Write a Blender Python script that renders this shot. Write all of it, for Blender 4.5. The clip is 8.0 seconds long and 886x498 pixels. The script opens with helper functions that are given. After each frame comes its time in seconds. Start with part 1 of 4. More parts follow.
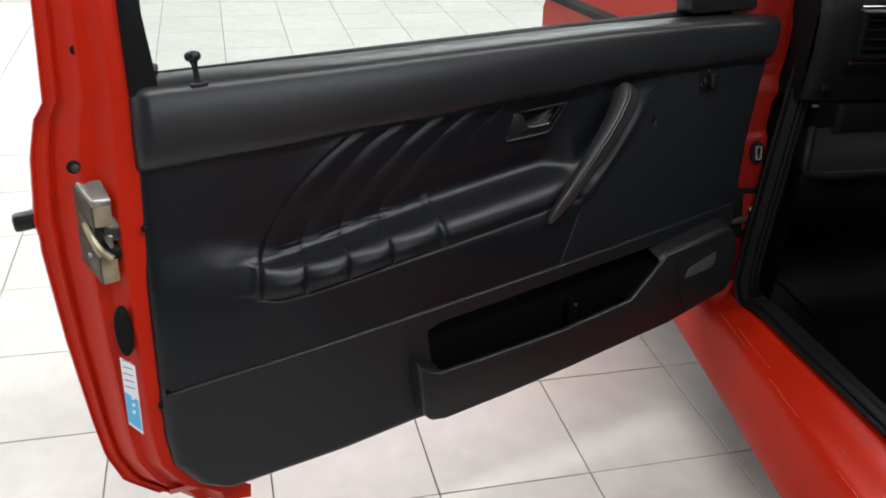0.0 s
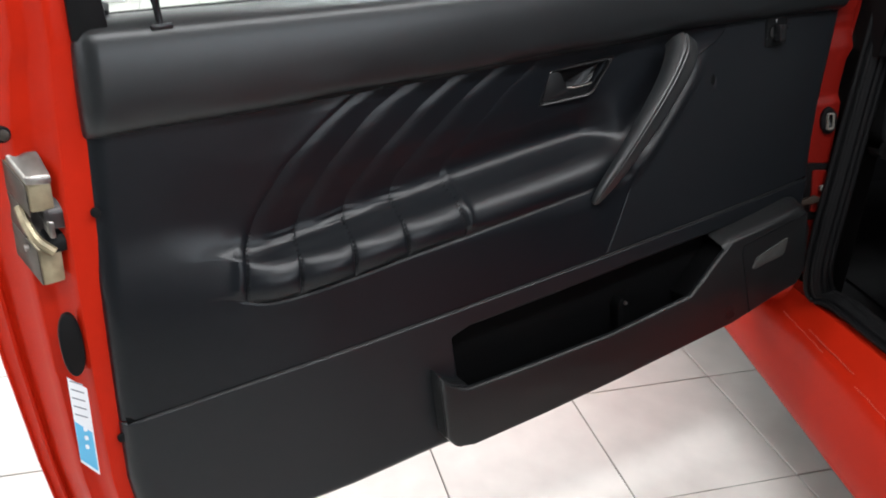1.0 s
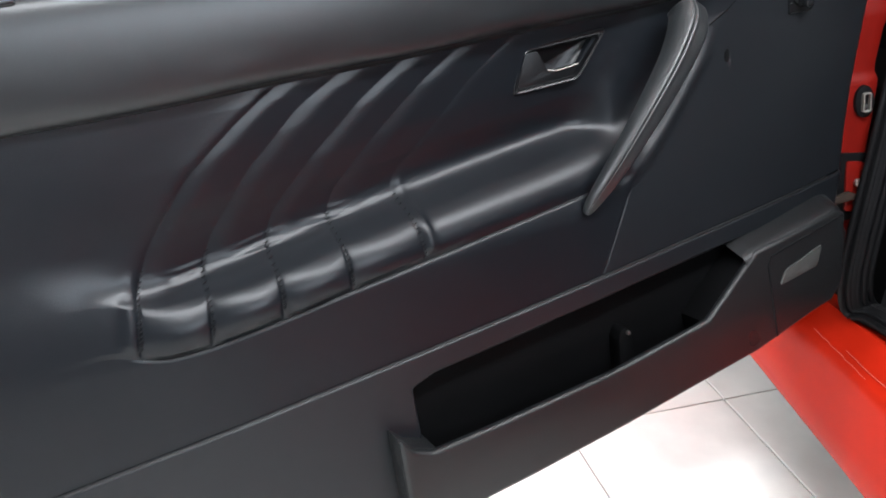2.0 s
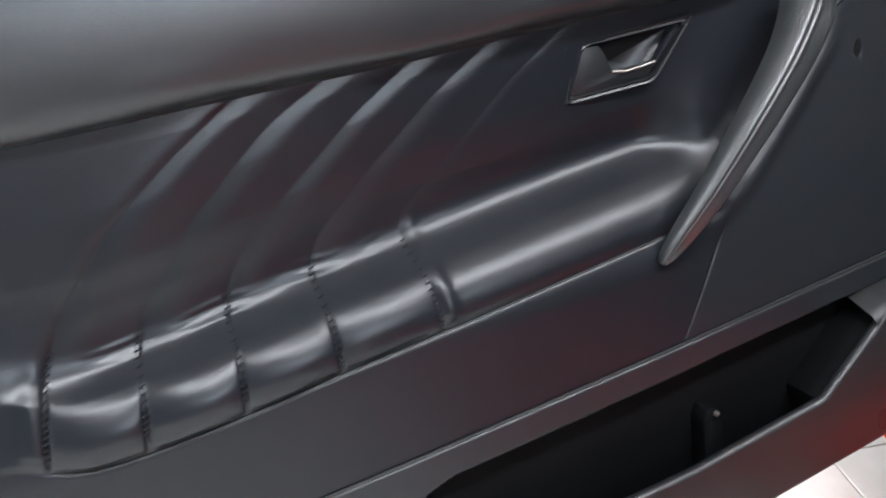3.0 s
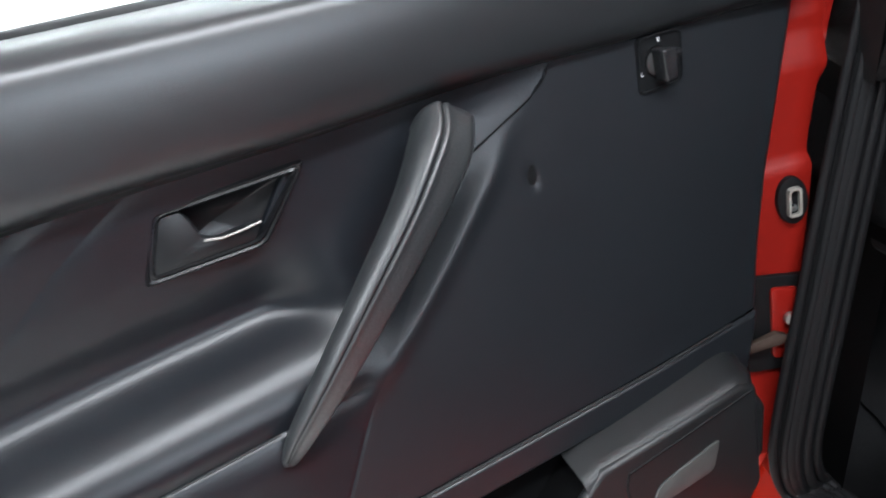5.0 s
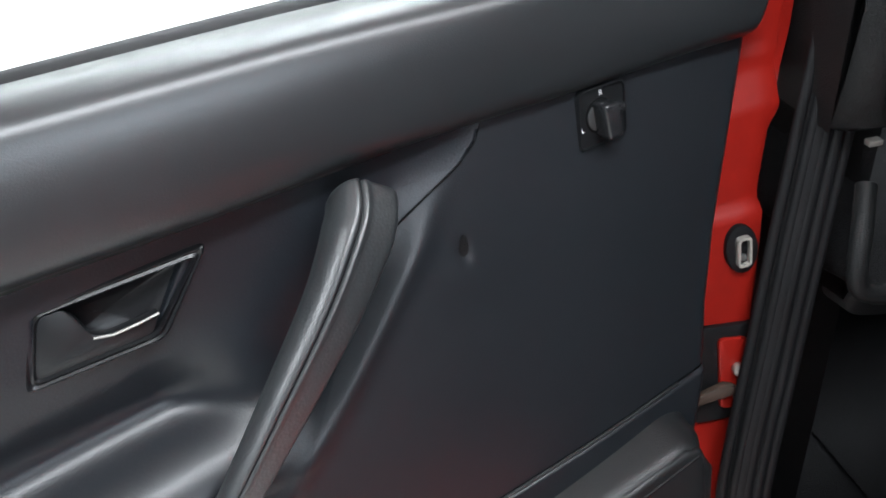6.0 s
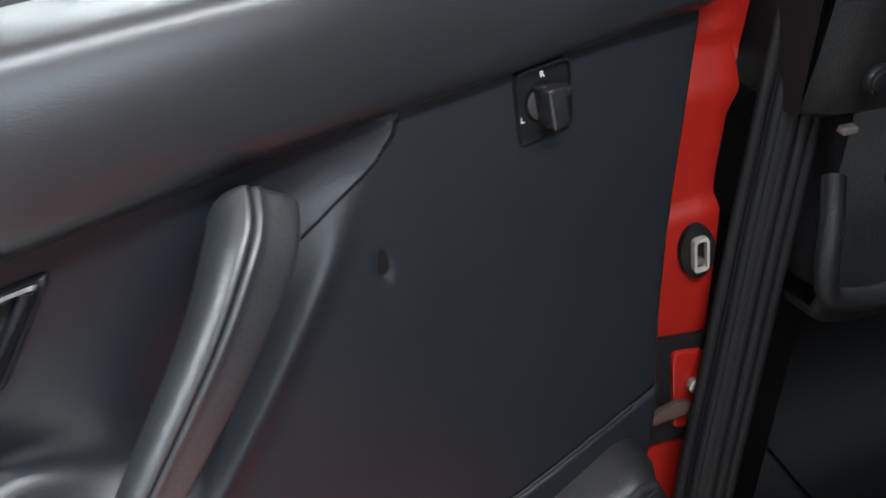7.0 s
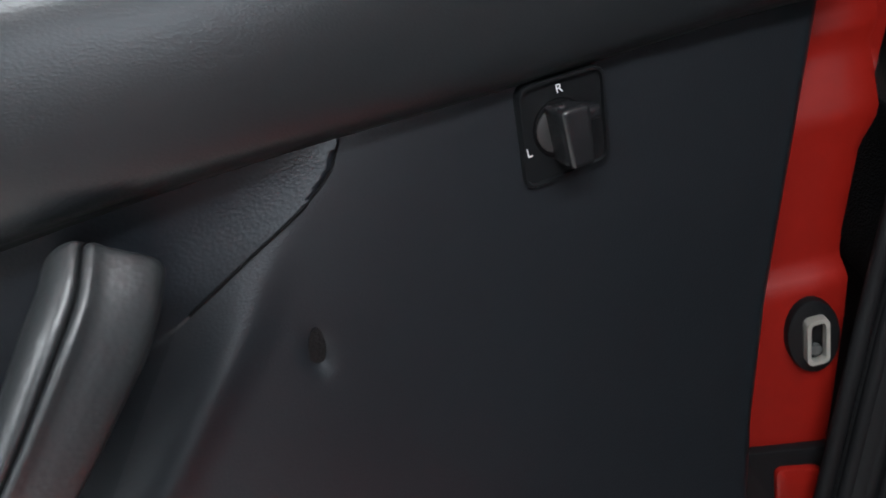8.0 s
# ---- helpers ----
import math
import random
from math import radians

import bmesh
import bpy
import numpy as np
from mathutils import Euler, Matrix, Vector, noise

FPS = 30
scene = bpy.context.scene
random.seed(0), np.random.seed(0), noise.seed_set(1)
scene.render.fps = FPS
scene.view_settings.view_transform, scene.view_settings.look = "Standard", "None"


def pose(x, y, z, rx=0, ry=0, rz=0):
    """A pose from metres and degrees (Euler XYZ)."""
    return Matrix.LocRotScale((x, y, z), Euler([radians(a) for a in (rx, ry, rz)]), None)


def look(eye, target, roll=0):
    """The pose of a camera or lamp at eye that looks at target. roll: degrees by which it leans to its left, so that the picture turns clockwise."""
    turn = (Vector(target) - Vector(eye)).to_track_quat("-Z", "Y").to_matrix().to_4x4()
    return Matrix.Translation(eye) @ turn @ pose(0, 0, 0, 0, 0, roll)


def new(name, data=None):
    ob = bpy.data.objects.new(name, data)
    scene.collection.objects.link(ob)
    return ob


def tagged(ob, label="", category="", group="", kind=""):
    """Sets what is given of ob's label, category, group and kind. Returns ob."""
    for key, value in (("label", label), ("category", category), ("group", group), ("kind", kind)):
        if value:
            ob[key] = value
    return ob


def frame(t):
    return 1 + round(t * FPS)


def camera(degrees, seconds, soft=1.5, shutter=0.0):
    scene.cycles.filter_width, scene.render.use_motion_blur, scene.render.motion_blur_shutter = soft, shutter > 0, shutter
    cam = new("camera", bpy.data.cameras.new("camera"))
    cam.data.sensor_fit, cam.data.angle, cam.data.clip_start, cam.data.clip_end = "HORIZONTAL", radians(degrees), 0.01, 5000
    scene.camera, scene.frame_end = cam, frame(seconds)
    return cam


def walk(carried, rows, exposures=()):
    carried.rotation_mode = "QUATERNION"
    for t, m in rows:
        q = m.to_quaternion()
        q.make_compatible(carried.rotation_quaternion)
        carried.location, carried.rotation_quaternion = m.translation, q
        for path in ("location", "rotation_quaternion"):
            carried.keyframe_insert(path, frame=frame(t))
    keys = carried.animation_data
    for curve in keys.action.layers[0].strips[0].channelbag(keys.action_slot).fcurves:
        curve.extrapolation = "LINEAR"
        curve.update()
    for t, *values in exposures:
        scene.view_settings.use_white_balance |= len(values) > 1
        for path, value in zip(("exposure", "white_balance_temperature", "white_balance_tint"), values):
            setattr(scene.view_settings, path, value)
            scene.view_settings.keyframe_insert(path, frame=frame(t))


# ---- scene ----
import functools

cam = camera(52.35, 8.0, soft=1.7, shutter=0.4)
PATH = [
    (0.0, look((-0.1253, -1.2336, 1.3324), (0.2746, -0.4481, 0.8601), 2.68)),
    (0.5, look((-0.1022, -1.1383, 1.2373), (0.3154, -0.3532, 0.7800), 3.00)),
    (1.0, look((-0.0666, -1.0048, 1.1583), (0.3490, -0.2167, 0.7044), 1.85)),
    (1.2, look((-0.0408, -0.9740, 1.1086), (0.3730, -0.1721, 0.6777), 0.84)),
    (2.3, look((0.1278, -0.7349, 1.0660), (0.5423, 0.0463, 0.5991), -0.22)),
    (2.5, look((0.1478, -0.6880, 1.0531), (0.5461, 0.1009, 0.5851), -0.34)),
    (3.0, look((0.2477, -0.5929, 1.0207), (0.5898, 0.2154, 0.5415), -1.81)),
    (3.5, look((0.3530, -0.5834, 1.0376), (0.6766, 0.2324, 0.5583), -3.34)),
    (4.0, look((0.4480, -0.5788, 1.0485), (0.7878, 0.2339, 0.5753), -3.68)),
    (4.5, look((0.5308, -0.5616, 1.0661), (0.8667, 0.2415, 0.5739), -4.23)),
    (5.0, look((0.6205, -0.5363, 1.0850), (0.9568, 0.2555, 0.5752), -5.31)),
    (5.2, look((0.6495, -0.5227, 1.0962), (0.9850, 0.2625, 0.5758), -5.46)),
    (6.3, look((0.6840, -0.4225, 1.1278), (1.1007, 0.2830, 0.5546), -2.90)),
    (6.5, look((0.6808, -0.4025, 1.1163), (1.1243, 0.2805, 0.5360), -2.11)),
    (7.0, look((0.7327, -0.3598, 1.0784), (1.1802, 0.3246, 0.5028), -1.76)),
    (7.5, look((0.8260, -0.3252, 1.0405), (1.1759, 0.4267, 0.4817), -4.52)),
    (8.0, look((0.8899, -0.2850, 1.0072), (1.1732, 0.5021, 0.4591), -6.89)),
]
walk(cam, PATH, [(0.0, -1.20, 6150, 8), (1.2, -0.57, 6100, 8), (2.3, 0.38, 5900, 8), (3.0, 0.54, 5900, 8), (5.2, 0.50, 5850, 8), (6.3, 0.54, 5900, 7), (7.0, 0.48, 5900, 7), (8.0, -0.08, 5900, 7)])

# ---------------------------------------------------------------- world and lights
world = bpy.data.worlds.new("world")
scene.world = world
world.use_nodes = True
wn = world.node_tree.nodes
sky = wn.new("ShaderNodeTexSky")
sky.sky_type = "NISHITA"
sky.sun_disc = False
sky.sun_elevation, sky.sun_rotation = radians(40), radians(200)
world.node_tree.links.new(sky.outputs["Color"], wn["Background"].inputs["Color"])
wn["Background"].inputs["Strength"].default_value = 0.1


def area(name, at, to, sx, sy, watts, colour=(1, 1, 1)):
    data = bpy.data.lights.new(name, "AREA")
    data.shape, data.size, data.size_y, data.energy, data.color = "RECTANGLE", sx, sy, watts, colour
    ob = new(name, data)
    ob.matrix_world = look(at, to)
    return ob


CEIL = 3.3
LAMPS = ((0.6, -1.3), (3.5, -1.3), (-3.2, 0.6), (-3.1, 3.0), (2.4, 1.2), (2.4, 2.5), (-2.5, 5.0), (0.9, 5.0), (4.3, 5.0))
for lx, ly in LAMPS:
    area("ceiling_lamp_light", (lx, ly, CEIL - 0.09), (lx, ly, 0), 2.6, 0.40, 125 if ly < 0 else 122, (1.0, 0.985, 0.96))
# west window daylight, inferred from reflections; the south window is an added fill light
area("west_window_light", (-4.45, 0.1, 2.3), (0.0, 0.1, 1.2), 4.0, 1.5, 18, (0.90, 0.96, 1.0))
area("south_fill_light", (1.2, -3.25, 2.3), (0.8, 0.0, 1.0), 2.6, 1.3, 80, (0.90, 0.96, 1.0))

# ---------------------------------------------------------------- materials


def material(name, base, rough=0.5, metal=0.0, noise_scale=60.0, vary=0.12, bump=0.0, bump_scale=400.0, big=4.0, coat=0.0, rough_vary=0.1, sheen=0.0, random=0.0, spec=0.5):
    m = bpy.data.materials.new(name)
    m.use_nodes = True
    nt = m.node_tree
    n, l = nt.nodes, nt.links
    b = n["Principled BSDF"]
    tc = n.new("ShaderNodeTexCoord")
    small, large = n.new("ShaderNodeTexNoise"), n.new("ShaderNodeTexNoise")
    small.inputs["Scale"].default_value, large.inputs["Scale"].default_value = noise_scale, big
    small.inputs["Detail"].default_value, large.inputs["Detail"].default_value = 6, 4
    for t in (small, large):
        l.new(tc.outputs["Object"], t.inputs["Vector"])
    add = n.new("ShaderNodeMath")
    add.operation = "ADD"
    l.new(small.outputs["Fac"], add.inputs[0])
    l.new(large.outputs["Fac"], add.inputs[1])
    ramp = n.new("ShaderNodeMapRange")
    ramp.inputs["From Min"].default_value, ramp.inputs["From Max"].default_value = 0.6, 1.4
    ramp.inputs["To Min"].default_value, ramp.inputs["To Max"].default_value = 1 - vary, 1 + vary
    l.new(add.outputs[0], ramp.inputs["Value"])
    mul = n.new("ShaderNodeVectorMath")
    mul.operation = "SCALE"
    mul.inputs[0].default_value = base
    l.new(ramp.outputs["Result"], mul.inputs["Scale"])
    last = mul.outputs["Vector"]
    if random:
        info = n.new("ShaderNodeObjectInfo")
        r2 = n.new("ShaderNodeMapRange")
        r2.inputs["To Min"].default_value, r2.inputs["To Max"].default_value = 1 - random, 1 + random
        l.new(info.outputs["Random"], r2.inputs["Value"])
        m2 = n.new("ShaderNodeVectorMath")
        m2.operation = "SCALE"
        l.new(last, m2.inputs[0])
        l.new(r2.outputs["Result"], m2.inputs["Scale"])
        last = m2.outputs["Vector"]
    l.new(last, b.inputs["Base Color"])
    rr = n.new("ShaderNodeMapRange")
    rr.inputs["From Min"].default_value, rr.inputs["From Max"].default_value = 0.3, 0.7
    rr.inputs["To Min"].default_value, rr.inputs["To Max"].default_value = max(0.02, rough - rough_vary), min(1, rough + rough_vary)
    l.new(large.outputs["Fac"], rr.inputs["Value"])
    l.new(rr.outputs["Result"], b.inputs["Roughness"])
    b.inputs["Metallic"].default_value = metal
    b.inputs["Coat Weight"].default_value = coat
    b.inputs["Coat Roughness"].default_value = 0.06
    b.inputs["Sheen Weight"].default_value = sheen
    b.inputs["Specular IOR Level"].default_value = spec
    if bump:
        grain = n.new("ShaderNodeTexVoronoi")
        grain.inputs["Scale"].default_value = bump_scale
        l.new(tc.outputs["Object"], grain.inputs["Vector"])
        bp = n.new("ShaderNodeBump")
        bp.inputs["Strength"].default_value, bp.inputs["Distance"].default_value = bump, 0.001
        l.new(grain.outputs["Distance"], bp.inputs["Height"])
        l.new(bp.outputs["Normal"], b.inputs["Normal"])
    return m


VINYL = material("black_vinyl", (0.0092, 0.0106, 0.0126), 0.33, bump=0.09, bump_scale=900, vary=0.08, rough_vary=0.03, spec=0.33)
ROLLV = material("smooth_black_vinyl", (0.0130, 0.0143, 0.0155), 0.31, bump=0.07, bump_scale=900, vary=0.08, rough_vary=0.012, spec=0.40)
LEATHER = material("black_leather", (0.0064, 0.0076, 0.0096), 0.30, bump=0.08, bump_scale=650, vary=0.1, rough_vary=0.035, spec=0.27)
# worn pull leather, greyed and made shinier to carry the light from above
WORN_LIT = material("worn_lit_leather", (0.0170, 0.0185, 0.0195), 0.36, bump=0.14, bump_scale=420, vary=0.15, rough_vary=0.05, spec=0.65)
PALE = material("pale_connector_plastic", (0.21, 0.20, 0.18), 0.38, vary=0.15, noise_scale=200)
JOINT = material("dim_grey_plastic", (0.022, 0.022, 0.022), 0.45, vary=0.1, spec=0.3)
SCUFF = material("scuffed_red_paint", (0.50, 0.10, 0.08), 0.6, vary=0.4, noise_scale=120)
PLASTIC = material("black_plastic", (0.0098, 0.0104, 0.0110), 0.36, bump=0.25, bump_scale=1100, vary=0.08, spec=0.40)
SWITCH = material("satin_black_plastic", (0.0055, 0.006, 0.0066), 0.36, vary=0.08, rough_vary=0.04, spec=0.30)
BEZEL = material("black_bezel_plastic", (0.005, 0.005, 0.0056), 0.30, vary=0.08, rough_vary=0.05, spec=0.28)
GLOSSY = material("gloss_black_plastic", (0.010, 0.010, 0.011), 0.24, vary=0.05, rough_vary=0.04, spec=0.42)
RUBBER = material("black_rubber", (0.0050, 0.0050, 0.0055), 0.55, vary=0.15, spec=0.14)
RED = material("red_car_paint", (0.42, 0.0150, 0.0036), 0.36, coat=0.04, vary=0.04, rough_vary=0.05, spec=0.10)
# the same car red, darkened for the shade on the hinge side
REDSHADED = material("shaded_red_paint", (0.165, 0.0062, 0.0034), 0.38, coat=0.10, vary=0.12, rough_vary=0.08, spec=0.2)
CHROME = material("bright_chrome", (0.8, 0.8, 0.8), 0.12, metal=1.0, vary=0.03, rough_vary=0.05)
ZINC = material("yellowed_zinc_steel", (0.30, 0.255, 0.165), 0.42, metal=0.55, vary=0.55, noise_scale=45, big=30, bump=0.1, bump_scale=300)
IRON = material("dark_worn_steel", (0.075, 0.064, 0.053), 0.45, metal=0.6, vary=0.5, noise_scale=40, big=25)
STEEL = material("dull_steel", (0.30, 0.285, 0.265), 0.40, metal=0.9, vary=0.35, noise_scale=45, big=20)
GREASE = material("dark_greased_steel", (0.05, 0.045, 0.045), 0.3, metal=0.5, vary=0.3)
THREAD = material("black_thread", (0.006, 0.006, 0.007), 0.7, vary=0.1, spec=0.2)
CARPET = material("black_carpet", (0.0022, 0.0022, 0.0025), 0.95, bump=0.8, bump_scale=700, vary=0.3, spec=0.08)
DASHMAT = material("dark_dash_plastic", (0.0056, 0.0058, 0.0060), 0.48, bump=0.3, bump_scale=800, vary=0.1, spec=0.14)
GREYPL = material("grey_plastic_lens", (0.05, 0.052, 0.050), 0.5, vary=0.2, spec=0.3)
# unseen south and west walls, toned down to cut glare on the trim
DARKWALL = material("dark_unseen_wall", (0.10, 0.10, 0.105), 0.8, vary=0.05)
GREYWALL = material("grey_unseen_wall", (0.24, 0.24, 0.245), 0.8, vary=0.05)
TILE = material("ivory_floor_tile", (0.62, 0.605, 0.57), 0.55, noise_scale=14, vary=0.10, big=3.5, rough_vary=0.08, random=0.035)
GROUT = material("grey_grout", (0.20, 0.19, 0.18), 0.9, vary=0.35, noise_scale=90)
WALLP = material("white_wall_paint", (0.80, 0.80, 0.78), 0.85, vary=0.03)
WHITE = material("white_laminate", (0.8, 0.8, 0.8), 0.4, vary=0.03)
RUST = material("rusty_steel", (0.030, 0.019, 0.013), 0.6, metal=0.2, vary=0.4, noise_scale=150)
# unseen ceiling, greyed so that mainly the lamps reflect
CEILP = material("pale_grey_unseen_ceiling", (0.47, 0.47, 0.46), 0.9, vary=0.05)
PAPER = material("white_sticker", (0.75, 0.77, 0.8), 0.4, vary=0.03)
BLUE = material("blue_sticker_print", (0.12, 0.42, 0.66), 0.4, vary=0.05)
PRINT = material("grey_print", (0.25, 0.27, 0.3), 0.5, vary=0.05)
LETTER = material("white_print", (0.62, 0.62, 0.63), 0.5, vary=0.02)
HEADLINER = material("dark_grey_headliner", (0.05, 0.05, 0.052), 0.95, vary=0.1)
# near-black: puts the shade of pocket, seams and recesses into the colour
POCKET = material("shade_black_plastic", (0.0016, 0.0016, 0.0018), 0.7, vary=0.1, spec=0.08)
LINER = material("black_underbody", (0.02, 0.02, 0.02), 0.9, vary=0.2)


def glass_material():
    m = bpy.data.materials.new("window_glass")
    m.use_nodes = True
    b = m.node_tree.nodes["Principled BSDF"]
    b.inputs["Base Color"].default_value = (0.72, 0.76, 0.74, 1)
    b.inputs["Transmission Weight"].default_value = 1.0
    b.inputs["Roughness"].default_value = 0.0
    b.inputs["IOR"].default_value = 1.05
    return m


GLASS = glass_material()


def lamp_material():
    m = bpy.data.materials.new("lit_diffuser")
    m.use_nodes = True
    b = m.node_tree.nodes["Principled BSDF"]
    b.inputs["Emission Color"].default_value = (1, 0.98, 0.95, 1)
    b.inputs["Emission Strength"].default_value = 6.0
    return m


LAMP = lamp_material()
SKYGLASS = lamp_material()
SKYGLASS.name = "bright_sky_behind_glass"
SKYGLASS.node_tree.nodes["Principled BSDF"].inputs["Emission Color"].default_value = (0.88, 0.95, 1, 1)
SKYGLASS.node_tree.nodes["Principled BSDF"].inputs["Emission Strength"].default_value = 0.8

# ---------------------------------------------------------------- mesh helpers
# Door frame: x along the door towards the hinges, y away from the cabin, z up.
DOOR = Matrix(((0.99695, 0.0046, -0.07783, 0.00548), (0.0109, 0.98023, 0.19758, -0.01388), (0.07721, -0.19783, 0.97719, 0.50542), (0, 0, 0, 1)))
ID = Matrix.Identity(4)


def part(name, bm, mat, parent=None, label="", smooth=True, at=None):
    """One mesh object from a bmesh, under a thing or a part."""
    me = bpy.data.meshes.new(name)
    bm.normal_update()
    for e in bm.edges:
        if len(e.link_faces) == 2 and e.calc_face_angle(0) > radians(40):
            e.smooth = False
    bm.to_mesh(me)
    bm.free()
    me.materials.append(mat)
    if smooth:
        me.polygons.foreach_set("use_smooth", [True] * len(me.polygons))
    ob = new(name, me)
    if parent is not None:
        ob.parent = parent
    if at is not None:
        ob.matrix_local = at
    if label:
        tagged(ob, label)
    return ob


def thing(name, label, category, at=ID, group="", kind=""):
    ob = new(name)
    ob.empty_display_size = 0.05
    ob.matrix_world = at
    return tagged(ob, label, category, group, kind)


def bevelled(bm, width=0.003, segments=2, angle=35):
    edges = [e for e in bm.edges if len(e.link_faces) == 2 and e.calc_face_angle(0) > radians(angle)]
    bmesh.ops.bevel(bm, geom=edges, offset=width, segments=segments, profile=0.5, affect="EDGES", clamp_overlap=True)
    return bm


def box(x0, x1, y0, y1, z0, z1, bevel=0.003, bm=None):
    b = bmesh.new()
    bmesh.ops.create_cube(b, size=1)
    for v in b.verts:
        v.co = Vector(((x0 + x1) / 2 + v.co.x * (x1 - x0), (y0 + y1) / 2 + v.co.y * (y1 - y0), (z0 + z1) / 2 + v.co.z * (z1 - z0)))
    if bevel:
        bevelled(b, bevel)
    if bm is None:
        return b
    tmp = bpy.data.meshes.new("tmp")
    b.to_mesh(tmp)
    b.free()
    bm.from_mesh(tmp)
    bpy.data.meshes.remove(tmp)
    return bm


def plate(outline, y0, y1, bevel=0.002, segments=2):
    """A plate with an outline in the x-z plane, between two depths."""
    bm = bmesh.new()
    a = [bm.verts.new((x, y0, z)) for x, z in outline]
    b = [bm.verts.new((x, y1, z)) for x, z in outline]
    n = len(outline)
    bm.faces.new(a)
    bm.faces.new(b[::-1])
    for i in range(n):
        bm.faces.new((a[i], b[i], b[(i + 1) % n], a[(i + 1) % n]))
    bmesh.ops.recalc_face_normals(bm, faces=bm.faces)
    if bevel:
        bevelled(bm, bevel, segments)
    return bm


def rounded(outline, r=0.006, n=4):
    """An outline with rounded corners."""
    out = []
    m = len(outline)
    for i in range(m):
        p0, p, p1 = Vector(outline[i - 1]), Vector(outline[i]), Vector(outline[(i + 1) % m])
        a = p + (p0 - p).normalized() * min(r, (p0 - p).length / 2.1)
        b = p + (p1 - p).normalized() * min(r, (p1 - p).length / 2.1)
        for k in range(n + 1):
            t = k / n
            q = a * (1 - t) ** 2 + p * 2 * t * (1 - t) + b * t * t
            out.append((q.x, q.y))
    return out


def surface(rows, closed=False):
    """A sheet through rows of points."""
    bm = bmesh.new()
    vs = [[bm.verts.new(p) for p in r] for r in rows]
    for i in range(len(vs) - 1):
        m = len(vs[i])
        for j in range(m if closed else m - 1):
            k = (j + 1) % m
            bm.faces.new((vs[i][j], vs[i][k], vs[i + 1][k], vs[i + 1][j]))
    return bm


def grid_mesh(name, pts, mat, parent, label=""):
    """A smooth sheet from an array of points, rows by columns by 3."""
    h, w, _ = pts.shape
    idx = np.arange(h * w).reshape(h, w)
    faces = np.stack([idx[:-1, :-1], idx[:-1, 1:], idx[1:, 1:], idx[1:, :-1]], -1).reshape(-1, 4)
    me = bpy.data.meshes.new(name)
    me.from_pydata(pts.reshape(-1, 3).tolist(), [], faces.tolist())
    me.polygons.foreach_set("use_smooth", [True] * len(me.polygons))
    me.materials.append(mat)
    ob = new(name, me)
    ob.parent = parent
    if label:
        tagged(ob, label)
    return ob


def catmull(pts, n=8):
    """A smooth line through points."""
    pts = [Vector(p) for p in pts]
    out = []
    for i in range(len(pts) - 1):
        p0, p1, p2, p3 = pts[max(i - 1, 0)], pts[i], pts[i + 1], pts[min(i + 2, len(pts) - 1)]
        for k in range(n):
            t = k / n
            out.append(0.5 * ((2 * p1) + (p2 - p0) * t + (2 * p0 - 5 * p1 + 4 * p2 - p3) * t * t + (3 * p1 - p0 - 3 * p2 + p3) * t ** 3))
    out.append(pts[-1])
    return out


def tube(path, radius, sides=10, bm=None, squash=(1, 1), up=(0, -1, 0)):
    """A swept round bar along a line; radius is a number or one for each point."""
    bm = bm or bmesh.new()
    rows = []
    n = len(path)
    for i, p in enumerate(path):
        t = (path[min(i + 1, n - 1)] - path[max(i - 1, 0)]).normalized()
        a = t.cross(Vector(up)).normalized()
        b = a.cross(t).normalized()
        r = radius[i] if isinstance(radius, (list, tuple)) else radius
        rows.append([bm.verts.new(p + a * math.cos(q) * r * squash[0] + b * math.sin(q) * r * squash[1]) for q in (2 * math.pi * k / sides for k in range(sides))])
    for i in range(n - 1):
        for j in range(sides):
            k = (j + 1) % sides
            bm.faces.new((rows[i][j], rows[i][k], rows[i + 1][k], rows[i + 1][j]))
    bm.faces.new(rows[0][::-1])
    bm.faces.new(rows[-1])
    bmesh.ops.recalc_face_normals(bm, faces=bm.faces)
    return bm


def disc(c, r, depth, axis="y", sides=24, bevel=0.001):
    bm = bmesh.new()
    bmesh.ops.create_cone(bm, cap_ends=True, segments=sides, radius1=r, radius2=r, depth=depth)
    if bevel:
        bevelled(bm, bevel, 2, 50)
    turn = {"y": pose(0, 0, 0, 90), "x": pose(0, 0, 0, 0, 90), "z": ID}[axis]
    bmesh.ops.transform(bm, matrix=Matrix.Translation(c) @ turn, verts=bm.verts)
    return bm


def ip(x, xs, ys):
    return np.interp(x, xs, ys)


@functools.lru_cache(maxsize=None)
def smooth_table(xs, ys, width):
    lo, hi = min(xs) - 6 * width, max(xs) + 6 * width
    f = np.linspace(lo, hi, 3000)
    v = np.interp(f, xs, ys)
    dx = (hi - lo) / 2999
    k = np.exp(-0.5 * (np.arange(-int(4 * width / dx), int(4 * width / dx) + 1) * dx / width) ** 2)
    n = len(k) // 2
    v = np.convolve(np.pad(v, n, mode="edge"), k / k.sum(), "valid")
    return f, v


def smooth_ip(x, xs, ys, width):
    """Like ip, with the corners rounded over that width."""
    f, v = smooth_table(tuple(xs), tuple(ys), width)
    return np.interp(x, f, v)


def step(x, a, b):
    t = np.clip((x - a) / (b - a), 0, 1)
    return t * t * (3 - 2 * t)

# ---------------------------------------------------------------- the room
TILE_SIZE, TILE_TURN, TILE_AT = 0.3358, radians(-12.02), (-0.1277, 0.1546)


